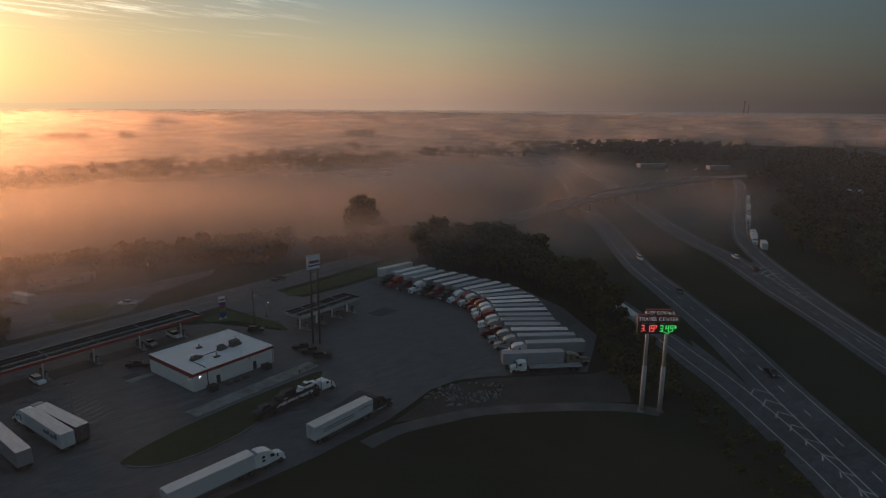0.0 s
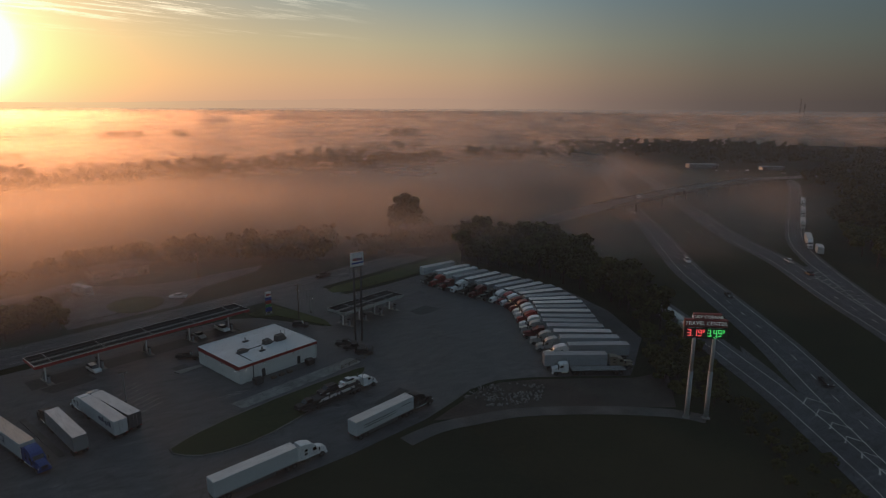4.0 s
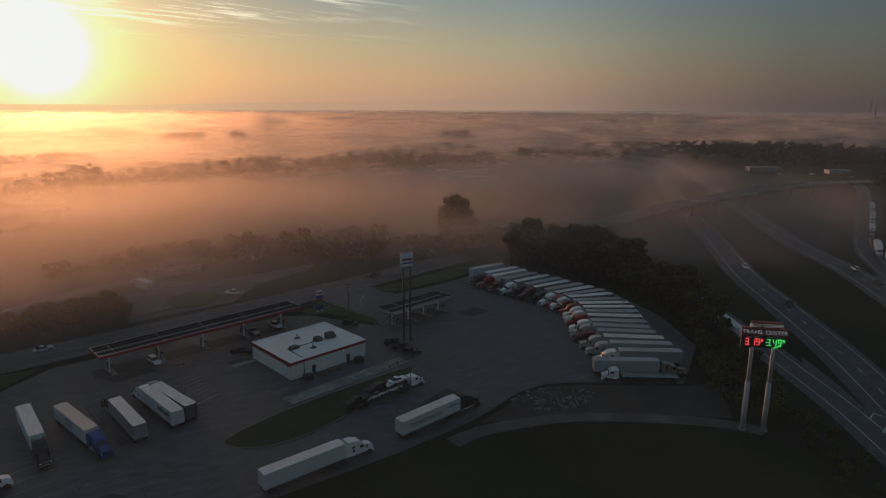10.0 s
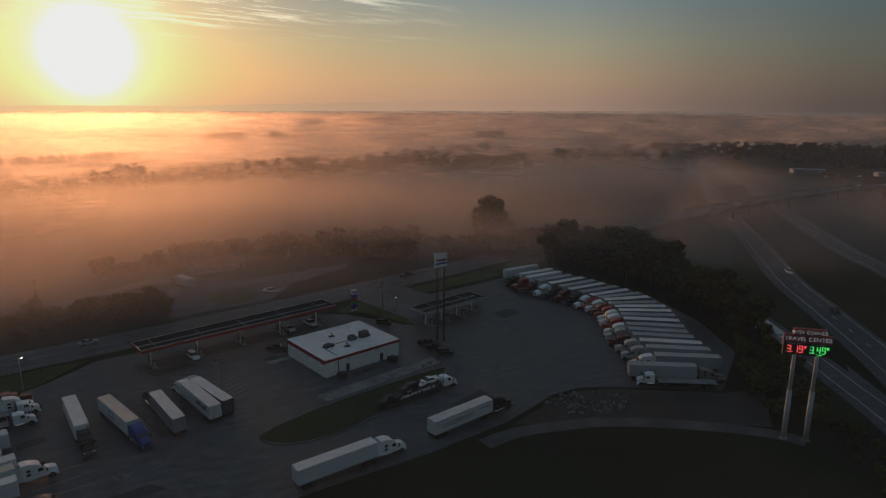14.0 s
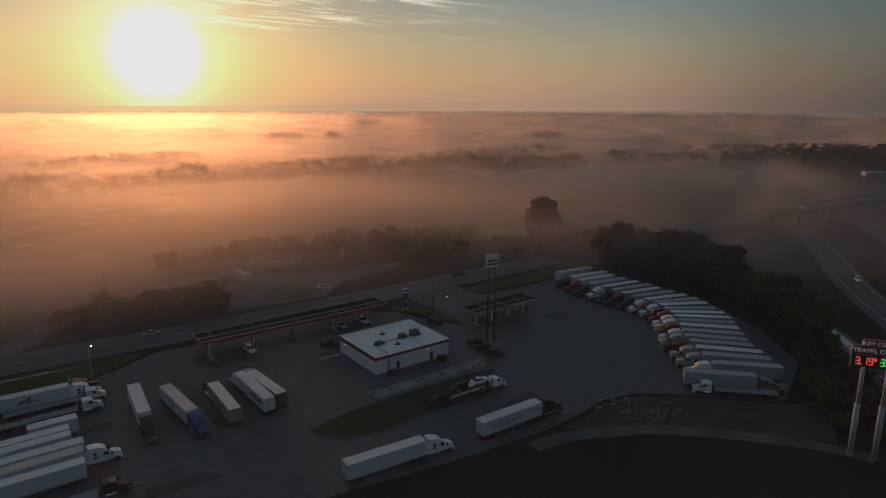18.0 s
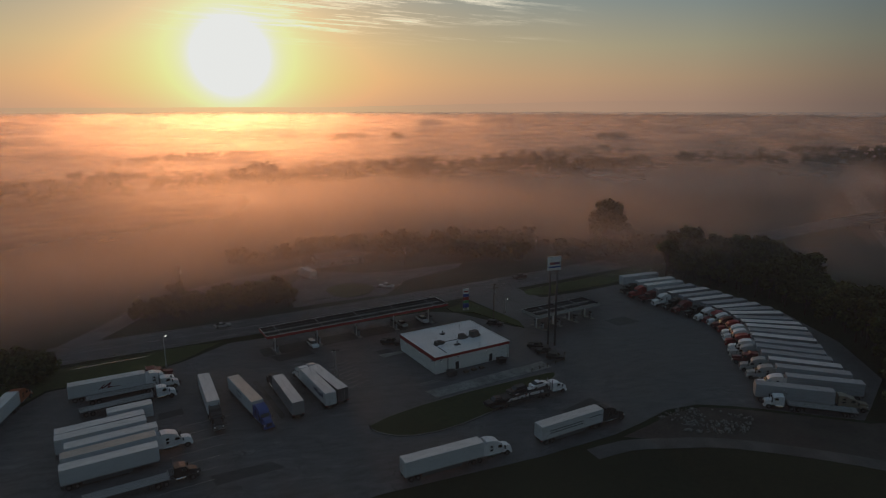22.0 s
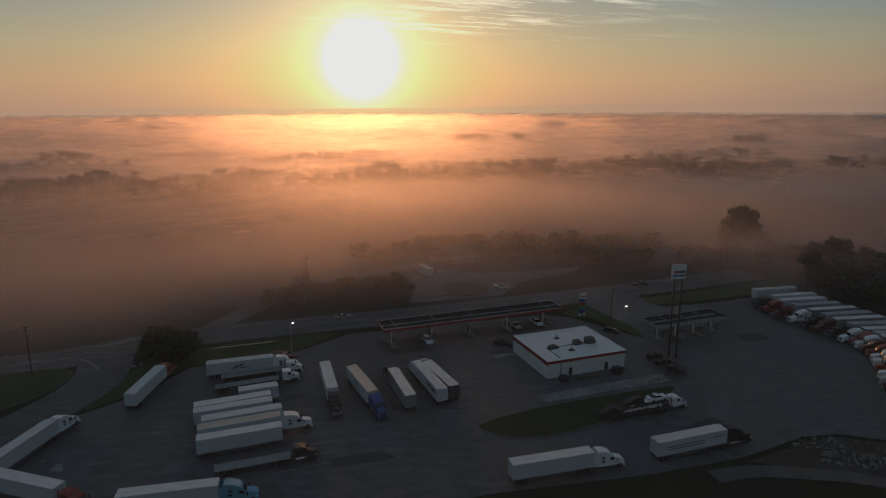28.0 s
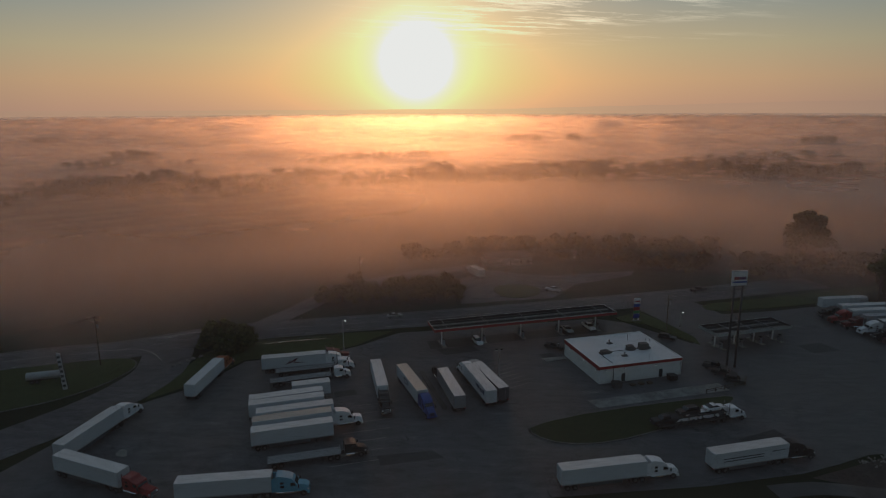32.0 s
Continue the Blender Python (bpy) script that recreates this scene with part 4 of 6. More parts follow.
def rig(rear, front, box_key, cab=None, style="aero", label="", cab_label="", gap=0.75):
    """A trailer from its rear and front in plan, with its tractor ahead of it."""
    r, f = Vector(rear), Vector(front)
    a = math.degrees(math.atan2(f.y - r.y, f.x - r.x))
    c = (r + f) / 2
    t = trailer(box_key, pose(c.x, c.y, 0.06, 0, 0, a), label)
    if cab:
        d = (f - r).normalized()
        p = c + d * (TRAILERS[box_key][3] / 2 + gap)
        tractor(cab, style, pose(p.x, p.y, 0.06, 0, 0, a), cab_label)
    return t


# west rows
rig((-43.1, 109.9), (-28.2, 114.8), "white")
rig((-44.3, 114.0), (-29.4, 119.2), "tan", "white", "aero")
rig((-44.9, 117.6), (-29.7, 122.8), "white")
rig((-47.8, 121.1), (-32.4, 126.3), "white")
rig((-48.5, 123.7), (-33.4, 129.1), "grey")
rig((-41.0, 130.9), (-33.0, 133.6), "pup")
rig((-48.4, 138.3), (-35.2, 143.1), "flat", "white", "day")
rig((-48.6, 144.3), (-35.6, 148.5), "flat", "white", "day")
M_rig = rig((-53.3, 146.2), (-37.8, 150.5), "white", "white", "aero", "long white semi-trailer with dark red winged lettering marks")
tractor("maroon", "classic", pose(-38.5, 154.2, 0.06, 0, 0, 16))
rig((-38.5, 103.5), (-24.6, 108.0), "drop", "black", "day")
rig((-50.2, 92.6), (-34.2, 95.4), "white", "teal", "aero")
rig((-77.4, 102.9), (-74.8, 118.7), "white", "white", "aero")
rig((-75.8, 100.6), (-60.4, 95.3), "white", "red", "classic")
rig((-64.3, 129.7), (-63.8, 145.3), "white", "orange", "aero", "", "red and yellow highway tractor with sleeper")
# middle group by the shop
B_rig = rig((-17.4, 143.3), (-11.1, 128.8), "tan", "blue", "aero")
rig((-2.7, 126.3), (-7.3, 141.4), "grey", "black", "classic")
C_rig = rig((4.4, 128.8), (-1.1, 144.4), "white", "white", "aero", "white semi-trailer with dark company marks on its side")
rig((7.1, 130.6), (0.9, 145.6), "dark", "silver", "aero")
rig((-24.3, 146.2), (-20.2, 130.6), "white", "black", "classic")
# along the south edge
rig((15.2, 99.2), (30.6, 102.8), "white", "white", "aero")
D_rig = rig((43.2, 105.5), (58.4, 110.0), "white", "black", "aero", "white semi-trailer with two dark stripes on its side")
# the curved row
rig((113.8, 100.7), (102.0, 107.2), "drop", "white", "day")
rig((98.1, 113.0), (112.1, 105.3), "dull", "tan", "classic")
ROW = [(121.8, 107.2, 151, "dull", "white", "aero"), (123.3, 112.0, 149, "dull", "silver", "aero"), (124.6, 116.0, 147.5, "grey", "silver", "aero"), (126.0, 120.3, 147, "dull", "maroon", "classic"),
       (127.6, 124.0, 147, "dull", "silver", "aero"), (130.0, 127.8, 148, "dull", "white", "aero"), (132.2, 132.0, 149, "grey", "red", "aero"), (134.6, 136.2, 152, "dull", "white", "aero"),
       (136.6, 140.0, 154, "grey", "white", "aero"), (138.1, 144.2, 157, "grey", "red", "aero"), (138.9, 148.6, 161, "dull", "maroon", "aero"), (140.2, 154.0, 168, "grey", "white", "aero"),
       (140.6, 158.8, 176, "dull", "red", "aero"), (139.6, 163.4, 181, "grey", "white", "aero"), (138.6, 168.2, 183, "dull", "black", "classic"), (136.8, 173.0, 185, "grey", "maroon", "aero"),
       (136.2, 177.6, 186, "dull", "black", "classic"), (134.6, 182.3, 187, "grey", "white", "aero"), (132.6, 187.2, 187.5, "dull", "maroon", "classic"), (131.5, 192.6, 188, "white", "red", "aero"), (131.1, 197.4, 188, "white", "black", "classic")]
for x, y, a, k, c, s in ROW:
    rig((x, y), (x + 15.85 * math.cos(radians(a)), y + 15.85 * math.sin(radians(a))), k, c, s)
rig((128.9, 204.9), (113.3, 202.3), "white", None)
# waiting along the far ramp
for (x, y), a, c in (((414, 227.3), 30, "white"), ((376, 205.5), 30, "white"), ((337, 183.5), 30, "silver"), ((297, 157.5), 33, "white")):
    u = Vector((math.cos(radians(a)), math.sin(radians(a))))
    p = Vector((x, y))
    rig(p + u * 16, p, "white", c, "aero", "white semi-trailer waiting on the ramp shoulder")
rig((288.6, 148.9), (281.6, 144.1), "pup", None, "aero", "short white box trailer standing on the ramp shoulder")
rig((156.4, 126.2), (149.6, 112.2), "white", "white", "aero", "white semi-trailer on the ramp beside the trees")

# ---- shop ----
M_UNIT = painted("weathered_unit", (0.11, 0.105, 0.10), 0.7, 0.5)
M_BANNER = painted("banner_vinyl", (0.42, 0.43, 0.44), 0.6, 0.4)
def build_shop():
    """Local x along the front wall, y along the side, origin at the corner that faces the lot."""
    e = thing("shop_building", "low white flat-roofed shop with a dark red fascia band", "building", m=pose(30.4, 142.15, 0.06, 0, 0, 17.6))
    W, D, H = 22.5, 19.1, 4.45
    part("wall", box(0, W, 0, 0.25, 0, H), M_STUCCO, e)
    part("wall", box(0, W, D - 0.25, D, 0, H), M_STUCCO, e)
    part("wall", box(0, 0.25, 0.25, D - 0.25, 0, H), M_STUCCO, e)
    part("wall", box(W - 0.25, W, 0.25, D - 0.25, 0, H), M_STUCCO, e)
    r = box(0.2, W - 0.2, 0.2, D - 0.2, H - 0.35, H - 0.02)
    part("roof", r, M_ROOF, e, "white membrane roof, stained in streaks")
    part("roof_edge", box(-0.12, W + 0.12, -0.12, 0.18, H, H + 0.1, 0.02), M_WHITE, e)
    part("roof_edge", box(-0.12, W + 0.12, D - 0.18, D + 0.12, H, H + 0.1, 0.02), M_WHITE, e)
    part("roof_edge", box(-0.12, 0.18, 0.18, D - 0.18, H, H + 0.1, 0.02), M_WHITE, e)
    part("roof_edge", box(W - 0.18, W + 0.12, 0.18, D - 0.18, H, H + 0.1, 0.02), M_WHITE, e)
    part("fascia", box(-0.1, 0.02, -0.1, D + 0.1, H - 1.05, H, 0.02), M_RED, e, "dark red fascia band")
    part("fascia", box(0.02, W + 0.1, -0.1, 0.02, H - 0.72, H, 0.02), M_RED, e, "dark red fascia band")
    for x, y, w, d, h in ((4.4, 6.9, 2.0, 1.3, 0.8), (12.0, 7.4, 1.7, 1.4, 1.15), (15.4, 7.1, 2.3, 1.6, 1.5)):
        u = part("rooftop_unit", box(x, x + w, y, y + d, H - 0.02, H + h, 0.04), M_UNIT, e, "dark grey rooftop cooling unit")
        part("fan_grille", tube((x + w / 2, y + d / 2, H + h), (x + w / 2, y + d / 2, H + h + 0.08), 0.45, 0.45, 12), M_DARKSTEEL, u)
        part("duct", box(x + w, x + w + 0.7, y + 0.2, y + d - 0.2, H - 0.02, H + 0.45, 0.03), M_UNIT, u)
        part("base_frame", box(x - 0.15, x + w + 0.15, y - 0.12, y + d + 0.12, H - 0.02, H + 0.1), M_DARKSTEEL, u)
    for x, y in ((9.2, 12.8), (8.6, 4.2)):
        u = part("exhaust_fan", box(x, x + 1.5, y, y + 1.0, H - 0.02, H + 0.2, 0.03), M_DARKSTEEL, e, "dark flat roof curb with a vent")
        part("vent_pipe", tube((x + 0.7, y + 0.5, H + 0.2), (x + 0.7, y + 0.5, H + 1.1), 0.16, 0.22, 8), M_STEEL, u)
    for x, y in ((18.7, 10.4), (20.1, 10.6), (16.0, 14.6), (13.6, 0.6)):
        part("vent_pipe", tube((x, y, H - 0.05), (x, y, H + 1.5), 0.05, 0.05, 6), M_STEEL, e)
    part("conduit", box(6.0, 15.5, 8.0, 8.12, H - 0.02, H + 0.1), M_DARKSTEEL, e)
    part("conduit", box(4.0, 4.12, 1.2, 8.4, H - 0.02, H + 0.1), M_DARKSTEEL, e)
    for x in (1.6, 6.6, 15.2):
        u = part("wall_lamp", box(x - 0.18, x + 0.18, -0.22, -0.002, H - 1.18, H - 0.9, 0.03), M_DARKSTEEL, e)
        part("bulb", box(x - 0.09, x + 0.09, -0.26, -0.2, H - 1.2, H - 1.08), M_LAMP, u, "lit white lamp")
    for y in (1.4, 8.0, 15.6):
        u = part("wall_lamp", box(-0.22, -0.002, y - 0.18, y + 0.18, H - 1.4, H - 1.14, 0.03), M_DARKSTEEL, e)
        part("bulb", box(-0.26, -0.2, y - 0.09, y + 0.09, H - 1.42, H - 1.3), M_LAMP, u, "lit white lamp")
    for x, w, h in ((5.9, 1.0, 2.1), (16.2, 1.0, 2.1)):
        d = part("door", box(x, x + w, -0.05, -0.003, 0.05, h, 0.01), M_DARKSTEEL, e, "grey steel back door")
        part("door_handle", box(x + w - 0.15, x + w - 0.08, -0.1, -0.05, 0.95, 1.1), M_CHROME, d)
    part("downpipe", box(3.55, 3.7, -0.14, -0.01, 0, H - 0.72), M_DARKSTEEL, e, "dark downpipe")
    part("downpipe", box(W - 0.4, W - 0.25, -0.14, -0.01, 0, H - 0.72), M_STEEL, e)
    return e


build_shop()


def pump(parent, x, y):
    b = part("pump", box(x - 0.3, x + 0.3, y - 0.45, y + 0.45, 0.15, 1.75, 0.05), M_TRAILER_GREY, parent, "grey fuel pump with dark screen")
    part("screen", box(x - 0.31, x - 0.295, y - 0.3, y + 0.3, 1.1, 1.5), M_GLASS, b)
    part("topper", box(x - 0.25, x + 0.25, y - 0.45, y + 0.45, 1.8, 2.2, 0.03), M_DARKSTEEL, b)
    part("hose", tube((x + 0.32, y + 0.3, 1.4), (x + 0.4, y + 0.2, 0.5), 0.03, 0.03, 5), M_RUBBER, b)
    part("island_kerb", box(x - 0.7, x + 0.7, y - 1.6, y + 1.6, 0.0, 0.16, 0.04), M_CONCRETE, b)


def build_canopy(name, label, m, L, W, H, fascia, beams, posts, rail_mat):
    """A forecourt canopy: open-topped tray of purlins behind a coloured edge, on posts."""
    e = thing(name, label, "canopy", m=m)
    t = 0.75
    for a in ((0, L, 0, 0.1), (0, L, W - 0.1, W), (0, 0.1, 0.1, W - 0.1), (L - 0.1, L, 0.1, W - 0.1)):
        part("fascia", box(*a, H - t, H, 0.01), fascia, e)
    for a in ((0.1, L - 0.1, 0.1, 0.16), (0.1, L - 0.1, W - 0.16, W - 0.1), (0.1, 0.16, 0.16, W - 0.16), (L - 0.16, L - 0.1, 0.16, W - 0.16)):
        part("liner", box(*a, H - t + 0.1, H - 0.01), M_DECK, e)
    for a in ((-0.03, L + 0.03, -0.04, 0.12), (-0.03, L + 0.03, W - 0.12, W + 0.04), (-0.04, 0.12, 0.12, W - 0.12), (L - 0.12, L + 0.04, 0.12, W - 0.12)):
        part("cap_rail", box(*a, H, H + 0.06, 0.015), rail_mat, e)
    part("deck", box(0.16, L - 0.16, 0.16, W - 0.16, H - t + 0.02, H - t + 0.1), M_DECK, e, "dark ribbed metal deck")
    for x in beams:
        part("cross_beam", box(x - 0.06, x + 0.06, 0.16, W - 0.16, H - 0.3, H - 0.06), M_TRAILER_GREY, e, "pale cross beam")
    n = 5
    for k in range(1, n):
        y = W * k / n
        part("purlin", box(0.16, L - 0.16, y - 0.05, y + 0.05, H - t + 0.13, H - 0.32), M_DECK_RAIL if k % 2 else M_DARKSTEEL, e)
    rib = bmesh.new()
    for i in range(int(L / 0.6)):
        box(0.3 + i * 0.6, 0.36 + i * 0.6, 0.2, W - 0.2, H - t + 0.1, H - t + 0.15, 0, rib)
    part("deck_ribs", rib, M_DARKSTEEL, e)
    for x, y in posts:
        part("post", box(x - 0.16, x + 0.16, y - 0.16, y + 0.16, 0, H - t, 0.03), M_WHITE, e, "square painted steel post")
        part("post_base", box(x - 0.5, x + 0.5, y - 0.8, y + 0.8, 0, 0.18, 0.04), M_CONCRETE, e)
        part("soffit_lamp", box(x - 1.4, x - 0.7, y - 0.3, y + 0.3, H - t - 0.03, H - t + 0.01), M_WHITE, e)
    return e


M_CAP = painted("canopy_cap", (0.46, 0.45, 0.45), 0.5, 0.3)
M_FASCIA_PALE = painted("pale_fascia", (0.36, 0.39, 0.37), 0.5, 0.4)
BEAMS = (4.0, 15.9, 27.8, 39.8, 51.8)
can_a = build_canopy("forecourt_canopy", "very long open-topped fuel canopy with a dark red edge", pose(-10.5, 163.3, 0.05, 0, 0, 18), 56.0, 8.0, 5.6, M_RED, BEAMS, [(x - 1.2, 2.9) for x in BEAMS], M_CAP)
can_b = build_canopy("truck_canopy", "smaller open-topped fuel canopy with a pale grey-green edge", pose(65.9, 163.6, 0.05, 0, 0, 18.6), 24.6, 7.9, 5.2, M_FASCIA_PALE, (6.15, 12.3, 18.45), [(2.5 + i * 6.5, 3.9) for i in range(4)], M_TRAILER_GREY)
ca, sa = math.cos(radians(18)), math.sin(radians(18))
for x in BEAMS:
    for dy in (-1.15, 1.6):
        u, v = x - 1.0, 2.9 + dy
        e = thing("fuel_pump", "grey fuel pump on a concrete island", "fuel pump", "forecourt pumps", m=pose(-10.5 + ca * u - sa * v, 163.3 + sa * u + ca * v, 0.05, 0, 0, 18))
        pump(e, 0, 0)
part("asphalt_patch", slab([(-13.2, 169.3), (-11.6, 163.3), (39.5, 179.2), (37.6, 185.2)], 0.02, 0.056), M_PATCH_DARK, lot, "dark strip of asphalt along the pumps")
single("kerb_pad", slab([(18.1, 157.6), (19.3, 155.4), (25.2, 157.6), (24.4, 159.2)], 0.0, 0.2), M_CONCRETE, "small concrete pad beside the shop", "concrete pad", kind="structure")
cb, sb = math.cos(radians(18.6)), math.sin(radians(18.6))
for i in range(4):
    for dy in (-1.6, 1.6):
        u, v = 3.4 + i * 6.5, 3.9 + dy
        e = thing("fuel_pump", "dark diesel pump on a concrete island", "fuel pump", "truck pumps", m=pose(65.9 + cb * u - sb * v, 163.6 + sb * u + cb * v, 0.05, 0, 0, 18.6))
        pump(e, 0, 0)


# ---- signs ----
def lettering(text, size, mat, parent, m, name="lettering", label="", depth=0.02):
    cu = bpy.data.curves.new("text", "FONT")
    cu.body, cu.size, cu.extrude, cu.align_x, cu.align_y = text, size, depth, "CENTER", "CENTER"
    tmp = new("tmp", cu)
    me = bpy.data.meshes.new_from_object(tmp)
    bpy.data.objects.remove(tmp)
    bpy.data.curves.remove(cu)
    me.materials.append(mat)
    o = new(name, me)
    o.parent = parent
    o.matrix_basis = m
    if label:
        tagged(o, label)
    return o


def seven(digit, x, z, w, h, mat, parent, t=0.14):
    segs = {"0": "abcdef", "1": "bc", "2": "abged", "3": "abgcd", "4": "fgbc", "5": "afgcd", "6": "afgedc", "7": "abc", "8": "abcdefg", "9": "abcdfg"}[digit]
    b = bmesh.new()
    rects = {"a": (0, w, h - t, h), "g": (0, w, h / 2 - t / 2, h / 2 + t / 2), "d": (0, w, 0, t), "b": (w - t, w, h / 2, h), "c": (w - t, w, 0, h / 2), "f": (0, t, h / 2, h), "e": (0, t, 0, h / 2)}
    for s in segs:
        x0, x1, z0, z1 = rects[s]
        box(x + x0, x + x1, -0.05, -0.01, z + z0, z + z1, 0, b)
    return part("digit", b, mat, parent)


def build_big_sign():
    """Local x along the board, the face towards -y."""
    e = thing("pylon_sign", "tall twin-pole sign with lit red and green price figures", "sign", m=pose(109.7, 76.68, 0, 0, 0, -37))
    for x in (-2.0, 2.0):
        part("pole", tube((x, 0, 0), (x, 0, 10.6), 0.5, 0.5, 16), M_BANNER, e, "pale painted steel pole", True)
        part("upper_pole", tube((x, 0, 10.6), (x, 0, 19.0), 0.37, 0.37, 16), M_BANNER, e, "", True)
        part("pole_base", tube((x, 0, 0), (x, 0, 0.25), 0.85, 0.8, 16), M_CONCRETE, e)
    z0, W = 18.0, 4.25
    part("board", box(-W, W, -0.35, 0.35, z0, z0 + 4.0, 0.06), M_BLACK, e)
    part("header_panel", box(-W - 0.05, W + 0.05, -0.4, 0.4, z0 + 2.6, z0 + 4.05, 0.05), M_SIGN_RED, e, "maroon sign header")
    part("crest_panel", box(-2.6, 2.9, -0.38, 0.38, z0 + 4.05, z0 + 5.3, 0.08), M_SIGN_RED, e, "maroon stepped top panel")
    for a in ((-W - 0.06, W + 0.06, z0 + 4.02, z0 + 4.1), (-2.65, 2.95, z0 + 5.26, z0 + 5.36), (-W - 0.06, W + 0.06, z0 + 2.56, z0 + 2.62)):
        part("edge_trim", box(a[0], a[1], -0.42, 0.42, a[2], a[3]), M_RED, e)
    lettering("TRAVEL CENTER", 1.12, M_SIGN_TEXT, e, pose(0, -0.43, z0 + 3.3, 90), label="pale lit capital letters")
    lettering("BUSY CORNER", 0.95, M_SIGN_TEXT, e, pose(0.15, -0.41, z0 + 4.68, 90), label="pale lit capital letters")
    for x0, digits, mat in ((-3.55, "319", M_LED_RED), (0.4, "349", M_LED_GREEN)):
        part("price_panel", box(x0 - 0.3, x0 + 3.7, -0.37, -0.355, z0 + 0.25, z0 + 2.15), M_BLACK, e)
        for d, x in zip(digits, (x0, x0 + 1.2, x0 + 2.1)):
            q = seven(d, x, 0, 0.7, 1.4, mat, e, 0.15)
            q.location = (0, -0.36, z0 + 0.55)
        q = seven("9", x0 + 2.98, 0, 0.36, 0.62, mat, e, 0.1)
        q.location = (0, -0.36, z0 + 1.33)
        q = part("decimal_point", box(x0 + 0.86, x0 + 1.02, -0.05, -0.01, 0, 0.16), mat, e)
        q.location = (0, -0.36, z0 + 0.55)
        for k in range(2):
            part("small_caption", box(x0 + 0.1 + k * 1.5, x0 + 1.3 + k * 1.5, -0.38, -0.36, z0 + 2.25, z0 + 2.38), M_STEEL, e, "unreadable small caption")
    lettering("CASH", 0.42, M_LED_GREEN, e, pose(2.1, -0.4, z0 + 0.28, 90), label="small green lit word")


build_big_sign()


def build_brand_sign():
    e = thing("brand_sign", "white fuel sign with red marks on two tall dark poles", "sign", m=pose(65.8, 153.6, 0.05, 0, 0, 10))
    for x in (-1.1, 1.1):
        part("pole", tube((x, 0, 0), (x, 0, 21.9), 0.3, 0.26, 12), M_DARKSTEEL, e, "dark steel pole", True)
    z = 21.8
    b = part("sign_box", box(-1.95, 1.95, -0.35, 0.35, z, z + 3.7, 0.08), M_WHITE, e)
    for i, (x0, x1) in enumerate(((-1.55, -0.95), (-0.85, -0.35), (-0.25, 0.25), (0.4, 0.9), (1.0, 1.55))):
        part("mark", box(x0, x1, -0.38, -0.34, z + 1.55, z + 2.3, 0), M_RED if i < 2 else M_MARK_PURPLE, e, "plain colour mark")
    part("blue_band", box(-1.9, 1.9, -0.38, -0.34, z + 0.75, z + 1.15), M_SIGN_BLUE, e, "blue band")
    part("frame", box(-2.0, 2.0, -0.4, 0.4, z + 3.66, z + 3.78, 0.02), M_STEEL, e)


build_brand_sign()


def build_price_sign(x, y, a):
    e = thing("price_sign", "narrow roadside fuel price sign with coloured panels", "sign", m=pose(x, y, 0.1, 0, 0, a))
    for k in (-0.75, 0.75):
        part("post", box(k - 0.1, k + 0.1, -0.1, 0.1, 0, 7.2), M_WHITE, e)
    part("cap_panel", box(-1.0, 1.0, -0.2, 0.2, 5.6, 7.3, 0.05), M_WHITE, e, "white top panel")
    part("mark", box(-0.8, 0.8, -0.23, -0.19, 6.1, 6.6), M_RED, e)
    part("blue_panel", box(-1.0, 1.0, -0.2, 0.2, 4.6, 5.55, 0.04), M_SIGN_BLUE, e)
    part("red_panel", box(-0.9, 0.9, -0.2, 0.2, 3.4, 4.5, 0.04), M_LED_RED_DIM, e, "red price panel")
    part("green_panel", box(-0.9, 0.9, -0.2, 0.2, 2.4, 3.3, 0.04), M_LED_GREEN_DIM, e, "green price panel")
    part("base_panel", box(-1.0, 1.0, -0.2, 0.2, 0.9, 2.3, 0.04), M_SIGN_BLUE, e)
    part("footing", box(-1.3, 1.3, -0.5, 0.5, 0.0, 0.25, 0.05), M_CONCRETE, e)


M_LED_RED_DIM = painted("red_panel", (0.30, 0.03, 0.02), 0.5, 0.2)
M_LED_GREEN_DIM = painted("green_panel", (0.04, 0.25, 0.08), 0.5, 0.2)
build_price_sign(50.8, 189.3, 12)


def build_banner_sign():
    e = thing("banner_sign", "tall slim white roadside sign with stacked dark marks", "sign", m=pose(-97.0, 133.8, 0.1, 0, 0, 20))
    part("board", prism([(-0.1, 0.3), (0.95, 0.3), (0.3, 9.4), (-0.45, 9.6)], -0.12, 0.12, 0.03), M_BANNER, e, "weathered pale board")
    part("post", tube((1.25, 0, 0), (0.55, 0, 9.0), 0.07, 0.06, 8), M_DARKSTEEL, e)
    for k in range(7):
        x, z = 0.38 - k * 0.075, 1.0 + k * 1.2
        part("mark", box(x - 0.3, x + 0.3, -0.14, -0.122, z, z + 0.6), M_DARKSTEEL, e, "dark letter-sized mark")


build_banner_sign()


def utility_pole(x, y, h, a, arms=2):
    e = thing("utility_pole", "weathered timber utility pole with cross arms", "utility pole", "utility poles", m=pose(x, y, 0, 0, 0, a))
    part("pole", tube((0, 0, 0), (0, 0, h), 0.17, 0.12, 9), M_WOOD, e)
    for k in range(arms):
        z = h - 0.5 - k * 1.1
        b = part("cross_arm", box(-1.3, 1.3, -0.07, 0.07, z, z + 0.14), M_WOOD, e)
        for u in (-1.2, -0.6, 0.6, 1.2):
            part("insulator", tube((u, 0, z + 0.14), (u, 0, z + 0.36), 0.05, 0.04, 6), M_STEEL, b)
    part("transformer", tube((0.35, 0, h - 3.2), (0.35, 0, h - 2.2), 0.24, 0.24, 10), M_STEEL, e)


